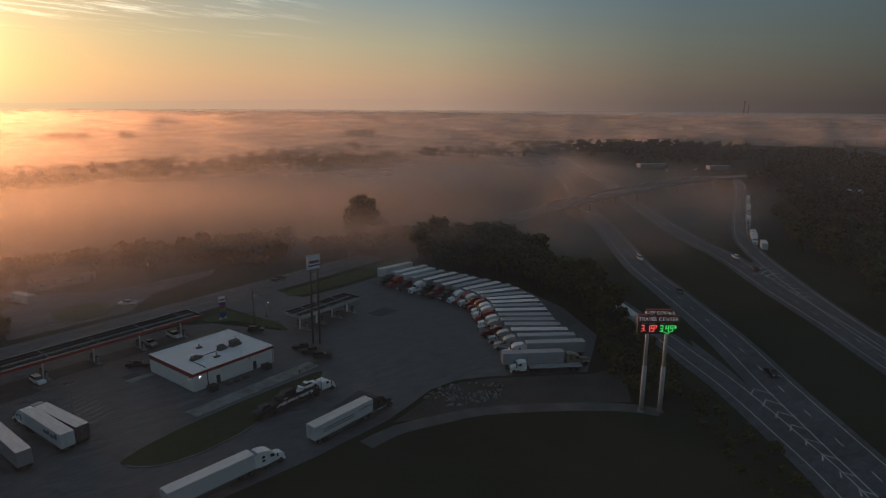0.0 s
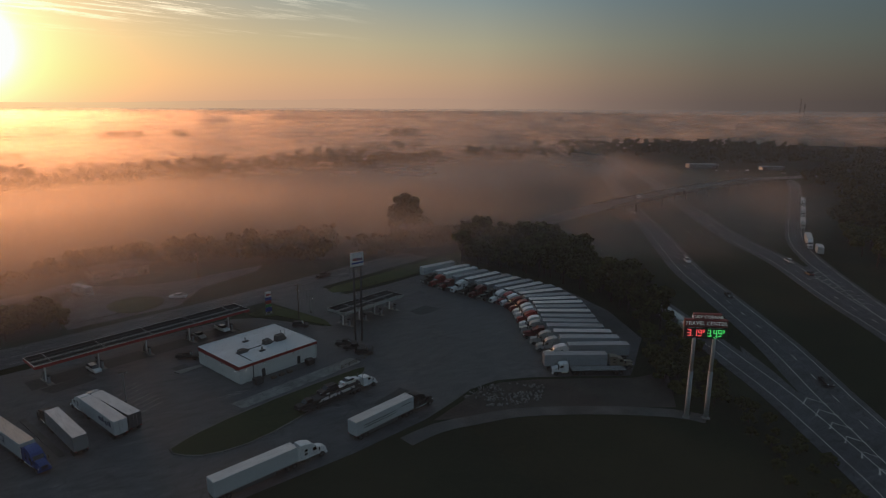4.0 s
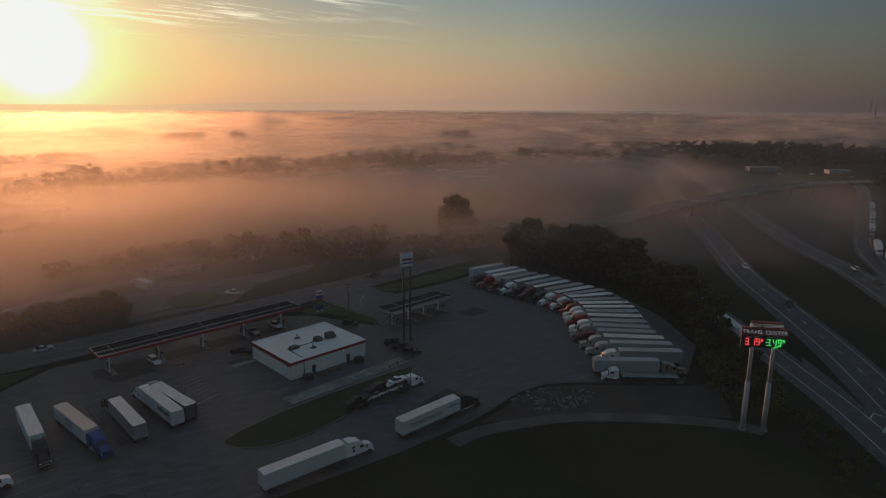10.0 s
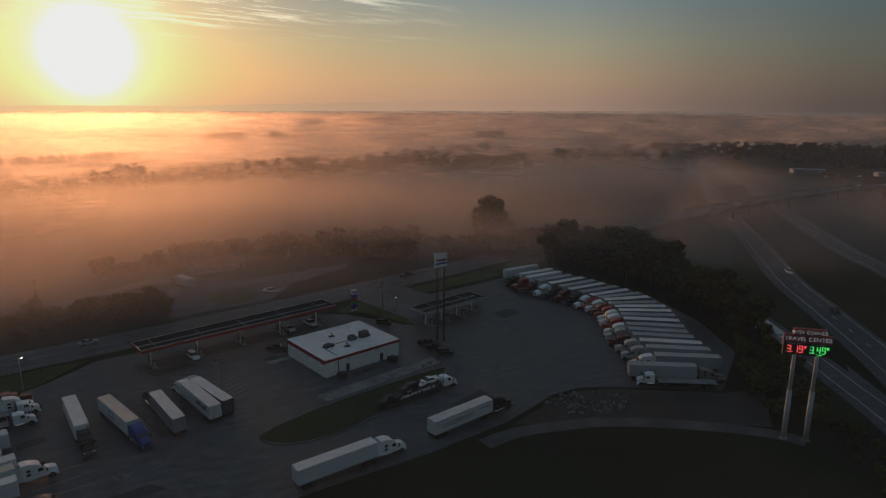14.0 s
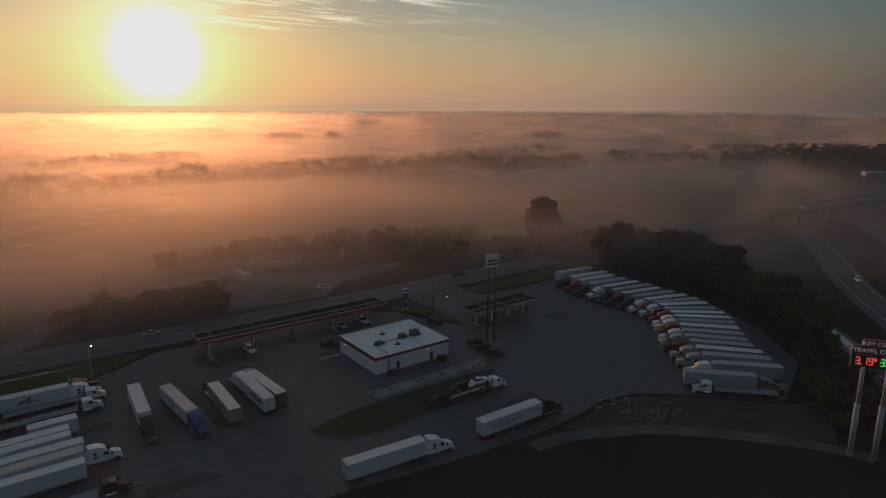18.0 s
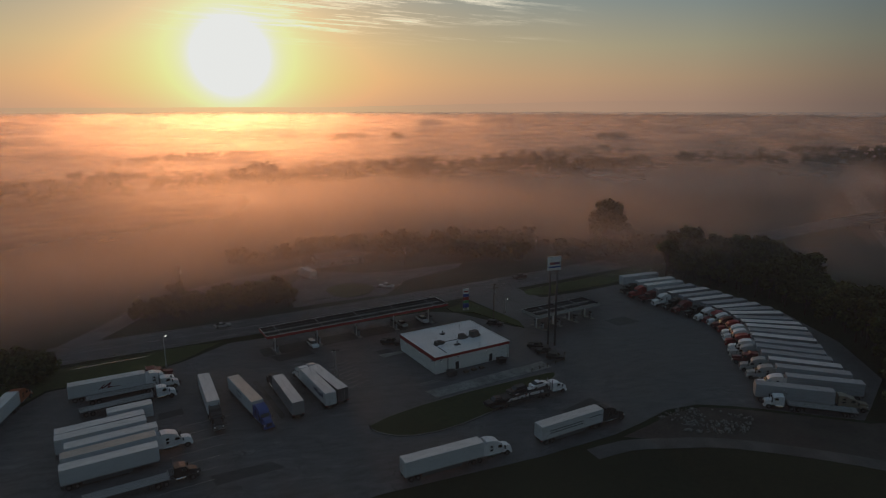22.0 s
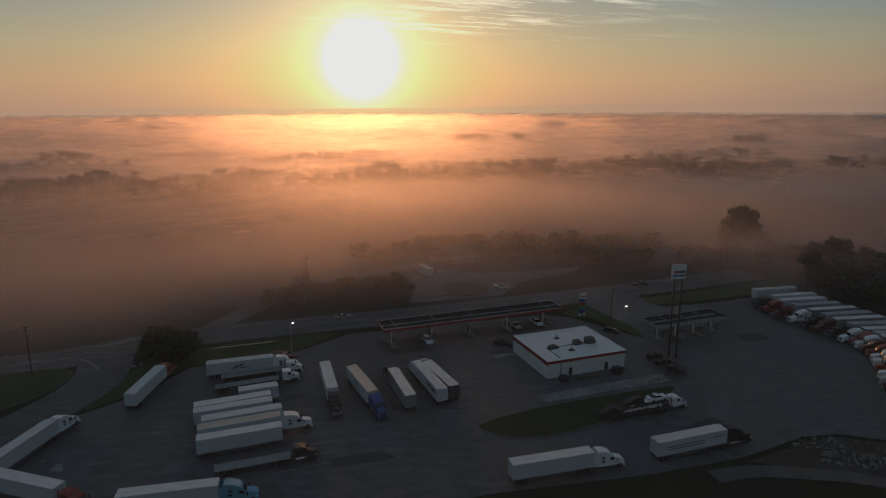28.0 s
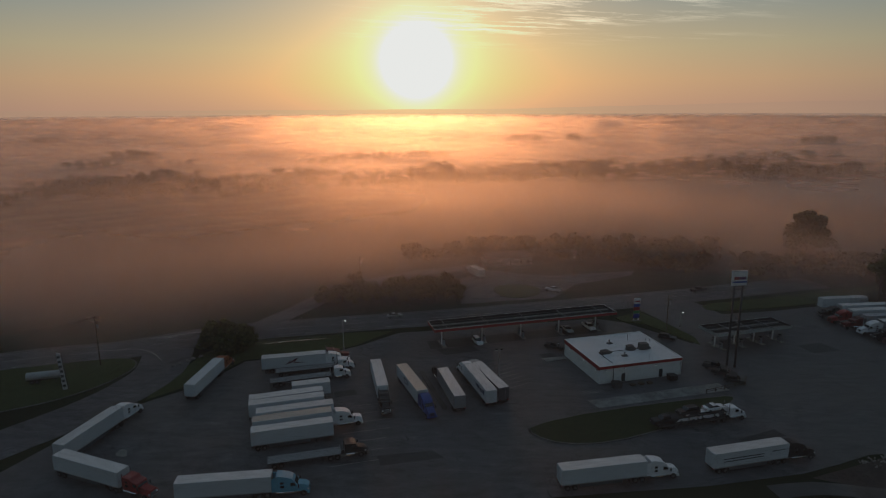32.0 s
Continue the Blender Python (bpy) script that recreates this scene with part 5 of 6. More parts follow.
for x, y, h, a in ((57.3, 179.8, 11.5, 12), (39.5, 242, 10.5, 40), (-43.3, 231, 10.5, 10), (-97, 149, 13.5, 15), (-135, 128, 12, 25), (98, 250, 11, 15)):
    utility_pole(x, y, h, a)


def light_pole(x, y, h, lit, a=0, heads=2):
    e = thing("light_pole", "slim steel lot light pole with %s" % ("a lit lamp" if lit else "twin box heads"), "street lamp", "lot lights", m=pose(x, y, 0.05, 0, 0, a))
    part("pole", tube((0, 0, 0), (0, 0, h), 0.11, 0.07, 8), M_STEEL, e)
    part("footing", tube((0, 0, 0), (0, 0, 0.7), 0.3, 0.3, 10), M_CONCRETE, e)
    for k in range(heads):
        s = 1 if k == 0 else -1
        hd = part("lamp_head", box(min(0.2 * s, 0.95 * s), max(0.2 * s, 0.95 * s), -0.25, 0.25, h - 0.15, h + 0.1, 0.04), M_DARKSTEEL, e)
        part("lens", box(min(0.3 * s, 0.9 * s), max(0.3 * s, 0.9 * s), -0.2, 0.2, h - 0.2, h - 0.15), M_LAMP if lit else M_LENS, hd)
        if lit:
            part("bulb", box(min(0.45 * s, 0.75 * s), max(0.45 * s, 0.75 * s), -0.285, -0.255, h - 0.1, h + 0.02), M_LAMP, hd, "glowing lamp")


light_pole(6.4, 145.5, 7.4, False)
light_pole(-35.7, 162.4, 8.4, True, 20, 1)
light_pole(62.6, 184.0, 4.8, True, 10, 1)


# ---- cars ----
def build_car(kind, paint, label):
    e = thing("car" if kind != "pickup" else "pickup_truck", label, "car" if kind != "pickup" else "pickup truck", "parked cars")
    if kind == "sedan":
        L, body = 4.7, [(-2.35, 0.35), (2.35, 0.35), (2.4, 0.65), (2.2, 0.85), (1.0, 1.0), (-1.7, 1.02), (-2.3, 0.95), (-2.4, 0.6)]
        cabin, hi = [(1.0, 0.98), (0.25, 1.42), (-0.95, 1.44), (-1.75, 1.0)], 1.42
    elif kind == "suv":
        L, body = 4.8, [(-2.35, 0.4), (2.35, 0.4), (2.4, 0.8), (2.2, 1.05), (1.1, 1.12), (-2.3, 1.12), (-2.4, 0.7)]
        cabin, hi = [(1.15, 1.1), (0.45, 1.72), (-2.0, 1.74), (-2.32, 1.1)], 1.72
    else:
        L, body = 5.8, [(-2.9, 0.5), (2.85, 0.5), (2.9, 0.95), (2.75, 1.15), (1.2, 1.2), (-2.85, 1.2), (-2.92, 0.8)]
        cabin, hi = [(1.25, 1.18), (0.65, 1.85), (-0.85, 1.87), (-1.1, 1.18)], 1.85
    part("body", prism(body, -0.92, 0.92, 0.07), paint, e)
    part("cabin", prism(cabin, -0.78, 0.78, 0.05), M_GLASS, e, "dark glazed cabin")
    x1, x0 = cabin[1][0], cabin[2][0]
    part("roof", box(x0 + 0.05, x1 - 0.05, -0.72, 0.72, hi - 0.05, hi + 0.03, 0.02), paint, e)
    if kind == "pickup":
        part("bed_liner", box(-2.75, -1.2, -0.75, 0.75, 1.19, 1.215), M_BLACK, e)
        for y in (-0.83, 0.83):
            part("bed_rail", box(-2.85, -1.12, y - 0.08, y + 0.08, 1.19, 1.34, 0.02), paint, e)
    nose = max(p[0] for p in body)
    for y in (-0.68, 0.68):
        part("headlight", box(nose - 0.2, nose - 0.02, y - 0.2, y + 0.2, 0.68, 0.86, 0.03), M_LENS, e)
        part("tail_light", box(-nose + 0.0, -nose + 0.12, y - 0.18, y + 0.18, 0.75, 0.95, 0.02), M_REDLENS, e)
        for x in (-nose + 0.95, nose - 0.95):
            add_wheel(e, x, math.copysign(0.84, y), 0.34, 0.22)
    part("bumper", box(nose - 0.12, nose + 0.05, -0.85, 0.85, 0.35, 0.6, 0.04), M_BLACK if kind == "pickup" else paint, e)
    return e


CARS = {}


def car(kind, color, x, y, a, z=0.06):
    key = (kind, color)
    m = pose(x, y, z, 0, 0, a)
    if key not in CARS:
        CARS[key] = build_car(kind, PAINTS[color], "%s %s parked on the asphalt" % (color, {"sedan": "saloon car", "suv": "sport utility car", "pickup": "crew-cab pickup truck"}[kind]))
        CARS[key].matrix_basis = m
        return CARS[key]
    return copy_thing(CARS[key], m)


car("suv", "white", 1.3, 168.2, -70)
car("sedan", "silver", 28.1, 179.3, -72)
car("pickup", "white", 34.8, 181.4, -72)
car("pickup", "black", 22.6, 164.8, -28)
car("suv", "black", 55.6, 173.2, -30)
car("pickup", "black", 81.0, 222.0, 198, 0.12)
car("pickup", "white", 29.0, 221.0, 150, 0.1)
car("suv", "silver", -2.0, 249.0, 60)
car("pickup", "black", 61.5, 152.6, -28)
car("pickup", "black", 62.3, 148.6, -28)
car("suv", "black", 63.3, 144.6, -28)
car("sedan", "black", 150.5, 71.5, 232, 0.14)
car("sedan", "black", 193.0, 127.0, 232, 0.14)
car("suv", "white", 222, 167, 232, 0.14)
car("suv", "white", 259, 145, 52, 0.14)
car("sedan", "black", 246, 129, 52, 0.14)
car("sedan", "silver", 300, 212, 52, 0.14)
car("sedan", "white", 296, 264, 232, 0.14)
car("suv", "white", 310, 273, 12, 7.3)
car("sedan", "white", 470, 306, 12, 6.5)
car("sedan", "silver", -25, 190, 18, 0.14)


def build_carrier():
    """Car transporter: front towards +x, loaded with two decks of cars."""
    e = thing("car_carrier", "steel car-transport trailer with two loaded decks", "trailer", m=pose(46.8, 123.5, 0.2, 0, 0, 16.5))
    part("lower_deck", box(-9, 6.5, -1.25, 1.25, 0.75, 0.95), M_DARKSTEEL, e)
    part("upper_deck", prism([(-6.0, 2.05), (-3.0, 2.2), (6.4, 2.3), (6.4, 2.42), (-3.0, 2.32), (-6.0, 2.17)], -1.25, 1.25), M_DARKSTEEL, e)
    for x in (-5.5, -2.5, 0.6, 3.6, 6.3):
        for y in (-1.25, 1.25):
            part("upright", box(x - 0.07, x + 0.07, y - 0.06, y + 0.06, 0.95, 2.25), M_DARKSTEEL, e)
    for y in (-1.3, 1.3):
        part("side_rail", box(-6.0, 6.4, y - 0.04, y + 0.04, 2.4, 2.5), M_DARKSTEEL, e)
    for y in (-1, 1):
        for x in (-5.4, -6.7):
            add_wheel(e, x, y * 0.98, 0.42, 0.4)


build_carrier()
tractor("white", "day", pose(53.96, 125.66, 0.1, 0, 0, 16.5))
cc, sc_ = math.cos(radians(16.5)), math.sin(radians(16.5))
for u, z, kind, color in ((4.2, 2.62, "sedan", "white"), (2.6, 1.12, "suv", "white"), (-2.0, 2.5, "suv", "black"), (-2.6, 1.12, "sedan", "white"), (-7.4, 1.12, "pickup", "black")):
    car(kind, color, 46.8 + cc * u, 123.5 + sc_ * u, 16.5 if u > 0 else 196.5, z)


def build_tank():
    e = thing("fuel_tank_trailer", "pale covered tank trailer parked on the grass", "trailer", m=pose(-105, 138.6, 0.1, 0, 0, 18))
    part("tank", tube((-3.6, 0, 1.7), (3.4, 0, 1.7), 0.95, 0.95, 16), M_BANNER, e, "", True)
    part("end_cap", tube((3.4, 0, 1.7), (3.8, 0, 1.7), 0.93, 0.55, 16), M_BANNER, e)
    part("frame", box(-3.8, 3.8, -0.5, 0.5, 0.65, 0.85), M_DARKSTEEL, e)
    for y in (-1, 1):
        add_wheel(e, -2.4, y * 0.95, 0.5, 0.4)
        add_wheel(e, -1.2, y * 0.95, 0.5, 0.4)
    part("landing_leg", tube((2.6, 0, 0), (2.6, 0, 0.7), 0.1, 0.1, 6), M_DARKSTEEL, e)


build_tank()

# ---- overpass ----
def build_overpass():
    e = thing("overpass", "long concrete highway overpass with parapets and piers", "bridge", kind="structure")
    span = [p for p in COUNTY if 268 < p.x < 500]
    part("deck_slab", ribbon(span, 6.6, -6.6, -0.05, 1.2), M_CONCRETE, e)
    for s in (6.5, -6.5):
        part("parapet", ribbon(span, s + 0.15, s - 0.15, 0.95, 1.0), M_CONCRETE, e)
    for i in range(0, len(span), 5):
        p = span[i]
        for dy in (-3.8, 3.8):
            part("pier", tube((p.x + dy * 0.25, p.y - dy, -0.5), (p.x + dy * 0.25, p.y - dy, p.z - 1.1), 0.6, 0.6, 10), M_CONCRETE, e)
    for line, a, c in ((COUNTY, 165, 268), (COUNTY, 500, 640)):
        seg = [p for p in line if a <= p.x <= c]
        b = bmesh.new()
        rows = []
        for p, s in zip(seg, sides_of(seg)):
            k = 8 + p.z * 2
            rows.append([b.verts.new((p + s * k).to_2d().to_3d()), b.verts.new(p + s * 7.4), b.verts.new(p - s * 7.4), b.verts.new((p - s * k).to_2d().to_3d())])
        for r0, r1 in zip(rows, rows[1:]):
            for i in range(3):
                b.faces.new((r0[i], r0[i + 1], r1[i + 1], r1[i]))
        part("embankment", b, M_GRASS, e)


build_overpass()

# ---- trees ----
def clump_leaves(b, c, r, count, size, rng):
    """Leaf cards scattered on and in a flattened clump, each turned its own way."""
    for _ in range(count):
        d = Vector((rng.gauss(0, 1), rng.gauss(0, 1), rng.gauss(0, 1))).normalized()
        p = c + Vector((d.x * r, d.y * r, d.z * r * 0.75)) * (0.55 + 0.5 * rng.random())
        u = Vector((rng.gauss(0, 1), rng.gauss(0, 1), rng.gauss(0, 0.6))).normalized()
        v = u.cross(d + Vector((0.01, 0.02, 0.03))).normalized()
        s = size * (0.6 + 0.8 * rng.random())
        b.append((p - u * s - v * s * 0.5, p + u * s * 0.2 - v * s, p + u * s + v * s * 0.4, p - u * s * 0.1 + v * s))


def leaf_mesh(name, quads, mat):
    verts = [v for q in quads for v in q]
    me = bpy.data.meshes.new(name)
    me.from_pydata([tuple(v) for v in verts], [], [(i, i + 1, i + 2, i + 3) for i in range(0, len(verts), 4)])
    me.materials.append(mat)
    return me


def tree_meshes(seed, h, spread, leaves, size, mat=None):
    rng = random.Random(seed)
    b = tube((0, 0, 0), (0.1, 0.05, h * 0.45), h * 0.022, h * 0.014, 8)
    quads = []
    for k in range(9):
        a = rng.random() * 6.283
        z0 = h * (0.2 + 0.4 * rng.random())
        rr = spread * (0.3 + 0.55 * rng.random())
        z1 = h * (0.42 + 0.5 * rng.random()) - rr * 0.12
        tip = Vector((math.cos(a) * rr, math.sin(a) * rr, z1))
        tube((0, 0, z0), tip, h * 0.009, h * 0.003, 5, b)
        clump_leaves(quads, tip, spread * (0.32 + 0.2 * rng.random()), leaves // 12, size, rng)
    for k in range(3):
        c = Vector((rng.gauss(0, spread * 0.2), rng.gauss(0, spread * 0.2), h * (0.62 + 0.13 * k)))
        clump_leaves(quads, c, spread * 0.42 * (1.1 - 0.15 * k), leaves // 12, size, rng)
    return mesh_of("trunk", b, M_BARK), leaf_mesh("crown", quads, mat or M_LEAF)


def bush_meshes(seed, h, w, leaves, size):
    """A broad crown that hangs to the ground on several stems."""
    rng = random.Random(seed)
    b = tube((0, 0, 0), (0.1, 0.05, h * 0.5), h * 0.03, h * 0.015, 8)
    quads = []
    for k in range(22):
        a = k * 2.4 + rng.random()
        q = (k + 0.5) / 22
        z = h * (0.2 + 0.62 * q)
        rr = w * math.sqrt(max(0.05, 1 - (max(0.0, q - 0.25) / 0.85) ** 2)) * rng.uniform(0.5, 0.78)
        tip = Vector((math.cos(a) * rr, math.sin(a) * rr, z))
        tube((0, 0, h * 0.12 + z * 0.3), tip, h * 0.008, h * 0.003, 5, b)
        clump_leaves(quads, tip, w * rng.uniform(0.26, 0.4), leaves // 22, size, rng)
    return mesh_of("trunk", b, M_BARK), leaf_mesh("crown", quads, M_LEAF)


KINDS = [tree_meshes(11, 11, 4.6, 1500, 0.42), tree_meshes(12, 13, 5.2, 1700, 0.45), tree_meshes(13, 9, 4.0, 1200, 0.4), tree_meshes(14, 15, 5.0, 1700, 0.45), tree_meshes(15, 7, 3.4, 900, 0.36), bush_meshes(21, 7.0, 5.0, 3200, 0.34), bush_meshes(22, 21.0, 9.6, 7000, 0.5)]


def tree(x, y, k, s, a, label="leafy dark green tree in the wood behind the lot", group="woodland trees", z=0.0):
    e = thing("tree", label, "tree", group, m=pose(x, y, z, 0, 0, a) @ Matrix.Diagonal((s, s, s, 1)))
    for name, me in zip(("trunk", "crown"), KINDS[k]):
        o = new(name, me)
        o.parent = e


rng = random.Random(5)


def inside(x, y, poly):
    hit = False
    for i, (x0, y0) in enumerate(poly):
        x1, y1 = poly[i - 1]
        if (y0 > y) != (y1 > y) and x < (x1 - x0) * (y - y0) / (y1 - y0) + x0:
            hit = not hit
    return hit


def scatter(poly, count, gap, r):
    out = []
    xs, ys = [p[0] for p in poly], [p[1] for p in poly]
    tries = 0
    while len(out) < count and tries < count * 60:
        tries += 1
        x, y = r.uniform(min(xs), max(xs)), r.uniform(min(ys), max(ys))
        if inside(x, y, poly) and all((x - a) ** 2 + (y - c) ** 2 > gap * gap for a, c in out):
            out.append((x, y))
    return out


WOOD = [(141, 118), (150, 136), (155, 164), (147, 200), (136, 214), (150, 226), (170, 234), (186, 228), (182, 200), (172, 170), (157, 138), (146, 114)]
for x, y in scatter(WOOD, 92, 4.4, rng):
    tree(x, y, rng.randrange(4), rng.uniform(0.75, 1.1), rng.uniform(0, 360))
for x, y in scatter([(118, 97), (139, 116), (145, 108), (137, 92), (128, 80), (120, 70), (112, 84)], 26, 3.6, rng):
    tree(x, y, 4, rng.uniform(0.45, 0.9), rng.uniform(0, 360), "low dark scrub tree on the bank by the ramp", "bank scrub")
for x, y in scatter([(112, 66), (122, 74), (119, 58), (106, 40), (98, 32), (94, 40)], 22, 4.0, rng):
    tree(x, y, 4, rng.uniform(0.25, 0.5), rng.uniform(0, 360), "low dark scrub on the bank by the ramp", "bank scrub")
for x, y, s_ in ((-69.2, 160.0, 1.3), (-65.0, 161.6, 1.05)):
    tree(x, y, 5, s_, x * 40, "dark round bushy tree by the side street", "street trees")
tree(152, 288, 6, 1.0, 10, "tall lone tree standing out of the mist", "lone trees")
for x, y, s_ in ((143, 283, 1.2), (162, 286, 1.0)):
    tree(x, y, 4, s_, x * 31, "bushy undergrowth round the lone trees", "lone trees")
for x, y in scatter([(-52, 200), (-40, 200), (-5, 206), (-5, 222), (-39, 222), (-50, 212)], 60, 3.6, rng):
    tree(x, y, rng.choice((2, 4)), rng.uniform(0.55, 0.9), rng.uniform(0, 360), "dim tree in the misty hedge across the road", "hedge trees")
EAST = [(212, 55), (245, 88), (290, 130), (332, 162), (430, 210), (500, 245), (470, 160), (400, 70), (300, 30), (235, 25)]
EAST_TREES = sorted(scatter(EAST, 260, 7.2, rng), key=lambda p: p[0] ** 2 + p[1] ** 2)
for x, y in EAST_TREES[:110]:
    tree(x, y, rng.randrange(4), rng.uniform(0.8, 1.2), rng.uniform(0, 360), "dark tree in the wood east of the highway", "eastern wood")


# ---- far woods: many crowns in one object, too far off to count ----
def far_wood(name, label, places, mat, seed):
    r = random.Random(seed)
    quads = []
    for x, y, h, w in places:
        for _ in range(7):
            c = Vector((x + r.gauss(0, w * 0.35), y + r.gauss(0, w * 0.35), h * r.uniform(0.45, 0.8)))
            clump_leaves(quads, c, w * r.uniform(0.22, 0.42), 16, 0.95, r)
    return tagged(new(name, leaf_mesh(name, quads, mat)), label, "woodland", kind="stuff")


def strip(x0, y0, x1, y1, depth, count, h, r, spread=5.0):
    out = []
    n = Vector((-(y1 - y0), x1 - x0)).normalized()
    for _ in range(count):
        t = r.random()
        o = r.uniform(-0.5, 0.5) * depth
        out.append((x0 + (x1 - x0) * t + n.x * o, y0 + (y1 - y0) * t + n.y * o, h * r.uniform(0.5, 1.3), spread * r.uniform(0.7, 1.5)))
    return out


def along(line, depth, count, h, r):
    """Trees strewn along a bent line."""
    out = []
    for a, c in zip(line, line[1:]):
        k = int(count * math.dist(a, c) / sum(math.dist(p, q) for p, q in zip(line, line[1:])))
        out += strip(*a, *c, depth, k, h, r, 5.5)
    return out


WOOD_LINE = [(-330, 440), (-215, 470), (-160, 500), (-127, 512), (-95, 540), (-57, 562), (-4, 588), (58, 585), (114, 615), (174, 632), (216, 595), (290, 625), (340, 575)]
r7 = random.Random(77)
far_wood("wood_mid", "band of tree tops rising out of the orange mist", along(WOOD_LINE, 130, 760, 12.5, r7) + along(WOOD_LINE, 90, 130, 16.5, r7) + [(-4, 556, 18, 6), (10, 560, 17, 7), (22, 560, 17, 6), (-12, 553, 16, 6), (62, 552, 18, 6), (112, 583, 17, 6)], M_LEAF_FAR, 1)
far_wood("wood_west", "dark tree tops standing above the mist", strip(-305, 440, -240, 470, 36, 60, 17, r7) + [(-262, 506, 22, 7), (-256, 503, 22, 6), (-250, 507, 21, 6), (-268, 500, 19, 6), (-244, 500, 18, 6), (-205, 458, 19, 5), (-203, 461, 18, 4), (-276, 480, 17, 6), (-288, 470, 16, 6)] + strip(-410, 615, -290, 640, 40, 70, 15, r7) + strip(-420, 720, -370, 720, 30, 40, 20, r7) + strip(-780, 1080, -720, 1080, 40, 30, 20, r7), M_LEAF_FAR, 2)
NORTH_WOOD = [(-32, 262), (6, 282), (44, 290), (88, 288), (108, 278), (88, 240), (62, 258), (36, 262), (10, 272), (-24, 256)]
far_wood("wood_north", "dim wood half sunk in mist beyond the road", [(x, y, r7.uniform(5, 11), r7.uniform(3.5, 6.5)) for x, y in scatter(NORTH_WOOD, 120, 3.6, r7)] + [(x, y, r7.uniform(4, 9), 4.5) for x, y in scatter([(112, 262), (170, 262), (176, 246), (150, 236), (108, 240)], 70, 3.6, r7)], M_LEAF_FAR, 3)
far_wood("wood_back", "faint distant tree lines in the mist", strip(-178, 690, -125, 730, 24, 40, 15, r7) + strip(-125, 730, -30, 780, 30, 70, 15.5, r7) + strip(60, 1150, 120, 1160, 30, 30, 20, r7) + strip(165, 1170, 190, 1170, 30, 12, 20, r7) + strip(500, 1020, 560, 1010, 30, 30, 20, r7) + strip(230, 720, 420, 760, 40, 60, 14, r7) + strip(420, 640, 560, 560, 60, 60, 15, r7), M_LEAF_FAR, 4)
far_wood("wood_highway", "dark wood beside the far highway", [(x, y, r7.uniform(9, 15), r7.uniform(5, 8)) for x, y in EAST_TREES[110:]] + strip(520, 240, 700, 300, 90, 160, 13, r7) + strip(480, 150, 760, 210, 110, 220, 13, r7) + strip(560, 640, 900, 560, 160, 260, 15, r7) + strip(620, 470, 900, 380, 120, 200, 14, r7) + strip(700, 300, 950, 180, 150, 200, 14, r7), M_LEAF_FAR, 5)


def islands():
    """Low wooded rises that stand as dark streaks in the sea of fog."""
    r = random.Random(3)
    rows = []
    for az, d, length, h in ((-17.5, 2500, 420, 18), (-29, 2600, 170, 17), (-37, 2500, 220, 14), (-41, 2350, 100, 18), (-58, 2300, 500, 22), (-66, 2250, 500, 22), (-50, 2800, 300, 20), (-33, 1500, 90, 15), (8, 2900, 300, 12), (24, 2700, 300, 12)):
        x, y = d * math.sin(radians(-az)), d * math.cos(radians(az))
        u = Vector((math.cos(radians(az)), math.sin(radians(az))))
        for _ in range(int(length / 4)):
            t = r.gauss(0, 0.28) * length
            rows.append((x + u.x * t, y + u.y * t + r.gauss(0, 25), h * max(0.35, 1 - abs(t) / length) * r.uniform(0.8, 1.2), 12))
    far_wood("wood_islands", "dark wooded rises like islands in the fog", rows, M_LEAF_FAR, 9)


islands()


def build_ridge():
    """The long blue ridge that closes the view."""
    b = bmesh.new()
    rows = []
    for i in range(181):
        a = radians(-90 + i)
        az = -90 + i                                   # left positive
        h = 30 + 26 * noise.noise((i * 0.09, 0.4, 0)) + 10 * noise.noise((i * 0.5, 3, 0))
        right = max(0, min(1, (-az - 2) / 25))
        h = h * (0.12 + 0.5 * right) + 58 + 14 * right
        x, y = -math.sin(a), math.cos(a)
        rows.append([b.verts.new((x * d, y * d, z)) for d, z in ((4350, -5), (4550, h * 0.7), (4750, h), (4850, -5))])
    for r0, r1 in zip(rows, rows[1:]):
        for i in range(3):
            b.faces.new((r0[i], r0[i + 1], r1[i + 1], r1[i]))
    bmesh.ops.recalc_face_normals(b, faces=b.faces[:])
    single("backdrop_ridge", b, M_RIDGE, "long low ridge on the far horizon, haze and sun glow painted in", "hills", kind="structure", smooth=True)


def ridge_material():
    """Far ridge as plain emission: lit haze and sun glow are put into its colour."""
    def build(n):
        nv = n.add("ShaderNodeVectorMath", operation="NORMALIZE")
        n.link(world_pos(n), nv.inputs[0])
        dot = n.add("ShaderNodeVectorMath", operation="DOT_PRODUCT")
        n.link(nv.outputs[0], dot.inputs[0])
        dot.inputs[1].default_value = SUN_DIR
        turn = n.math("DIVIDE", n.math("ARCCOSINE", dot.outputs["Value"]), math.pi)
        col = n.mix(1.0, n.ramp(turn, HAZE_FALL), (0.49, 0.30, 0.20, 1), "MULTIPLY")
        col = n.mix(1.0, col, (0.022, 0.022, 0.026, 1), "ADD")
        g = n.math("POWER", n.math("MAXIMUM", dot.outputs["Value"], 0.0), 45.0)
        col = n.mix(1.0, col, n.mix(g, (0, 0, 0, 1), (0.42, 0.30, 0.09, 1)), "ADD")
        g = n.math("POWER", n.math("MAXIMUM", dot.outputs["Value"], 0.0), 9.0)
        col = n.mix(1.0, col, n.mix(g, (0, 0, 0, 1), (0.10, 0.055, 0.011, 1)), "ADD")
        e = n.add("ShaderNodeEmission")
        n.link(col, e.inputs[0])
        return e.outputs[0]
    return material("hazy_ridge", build)


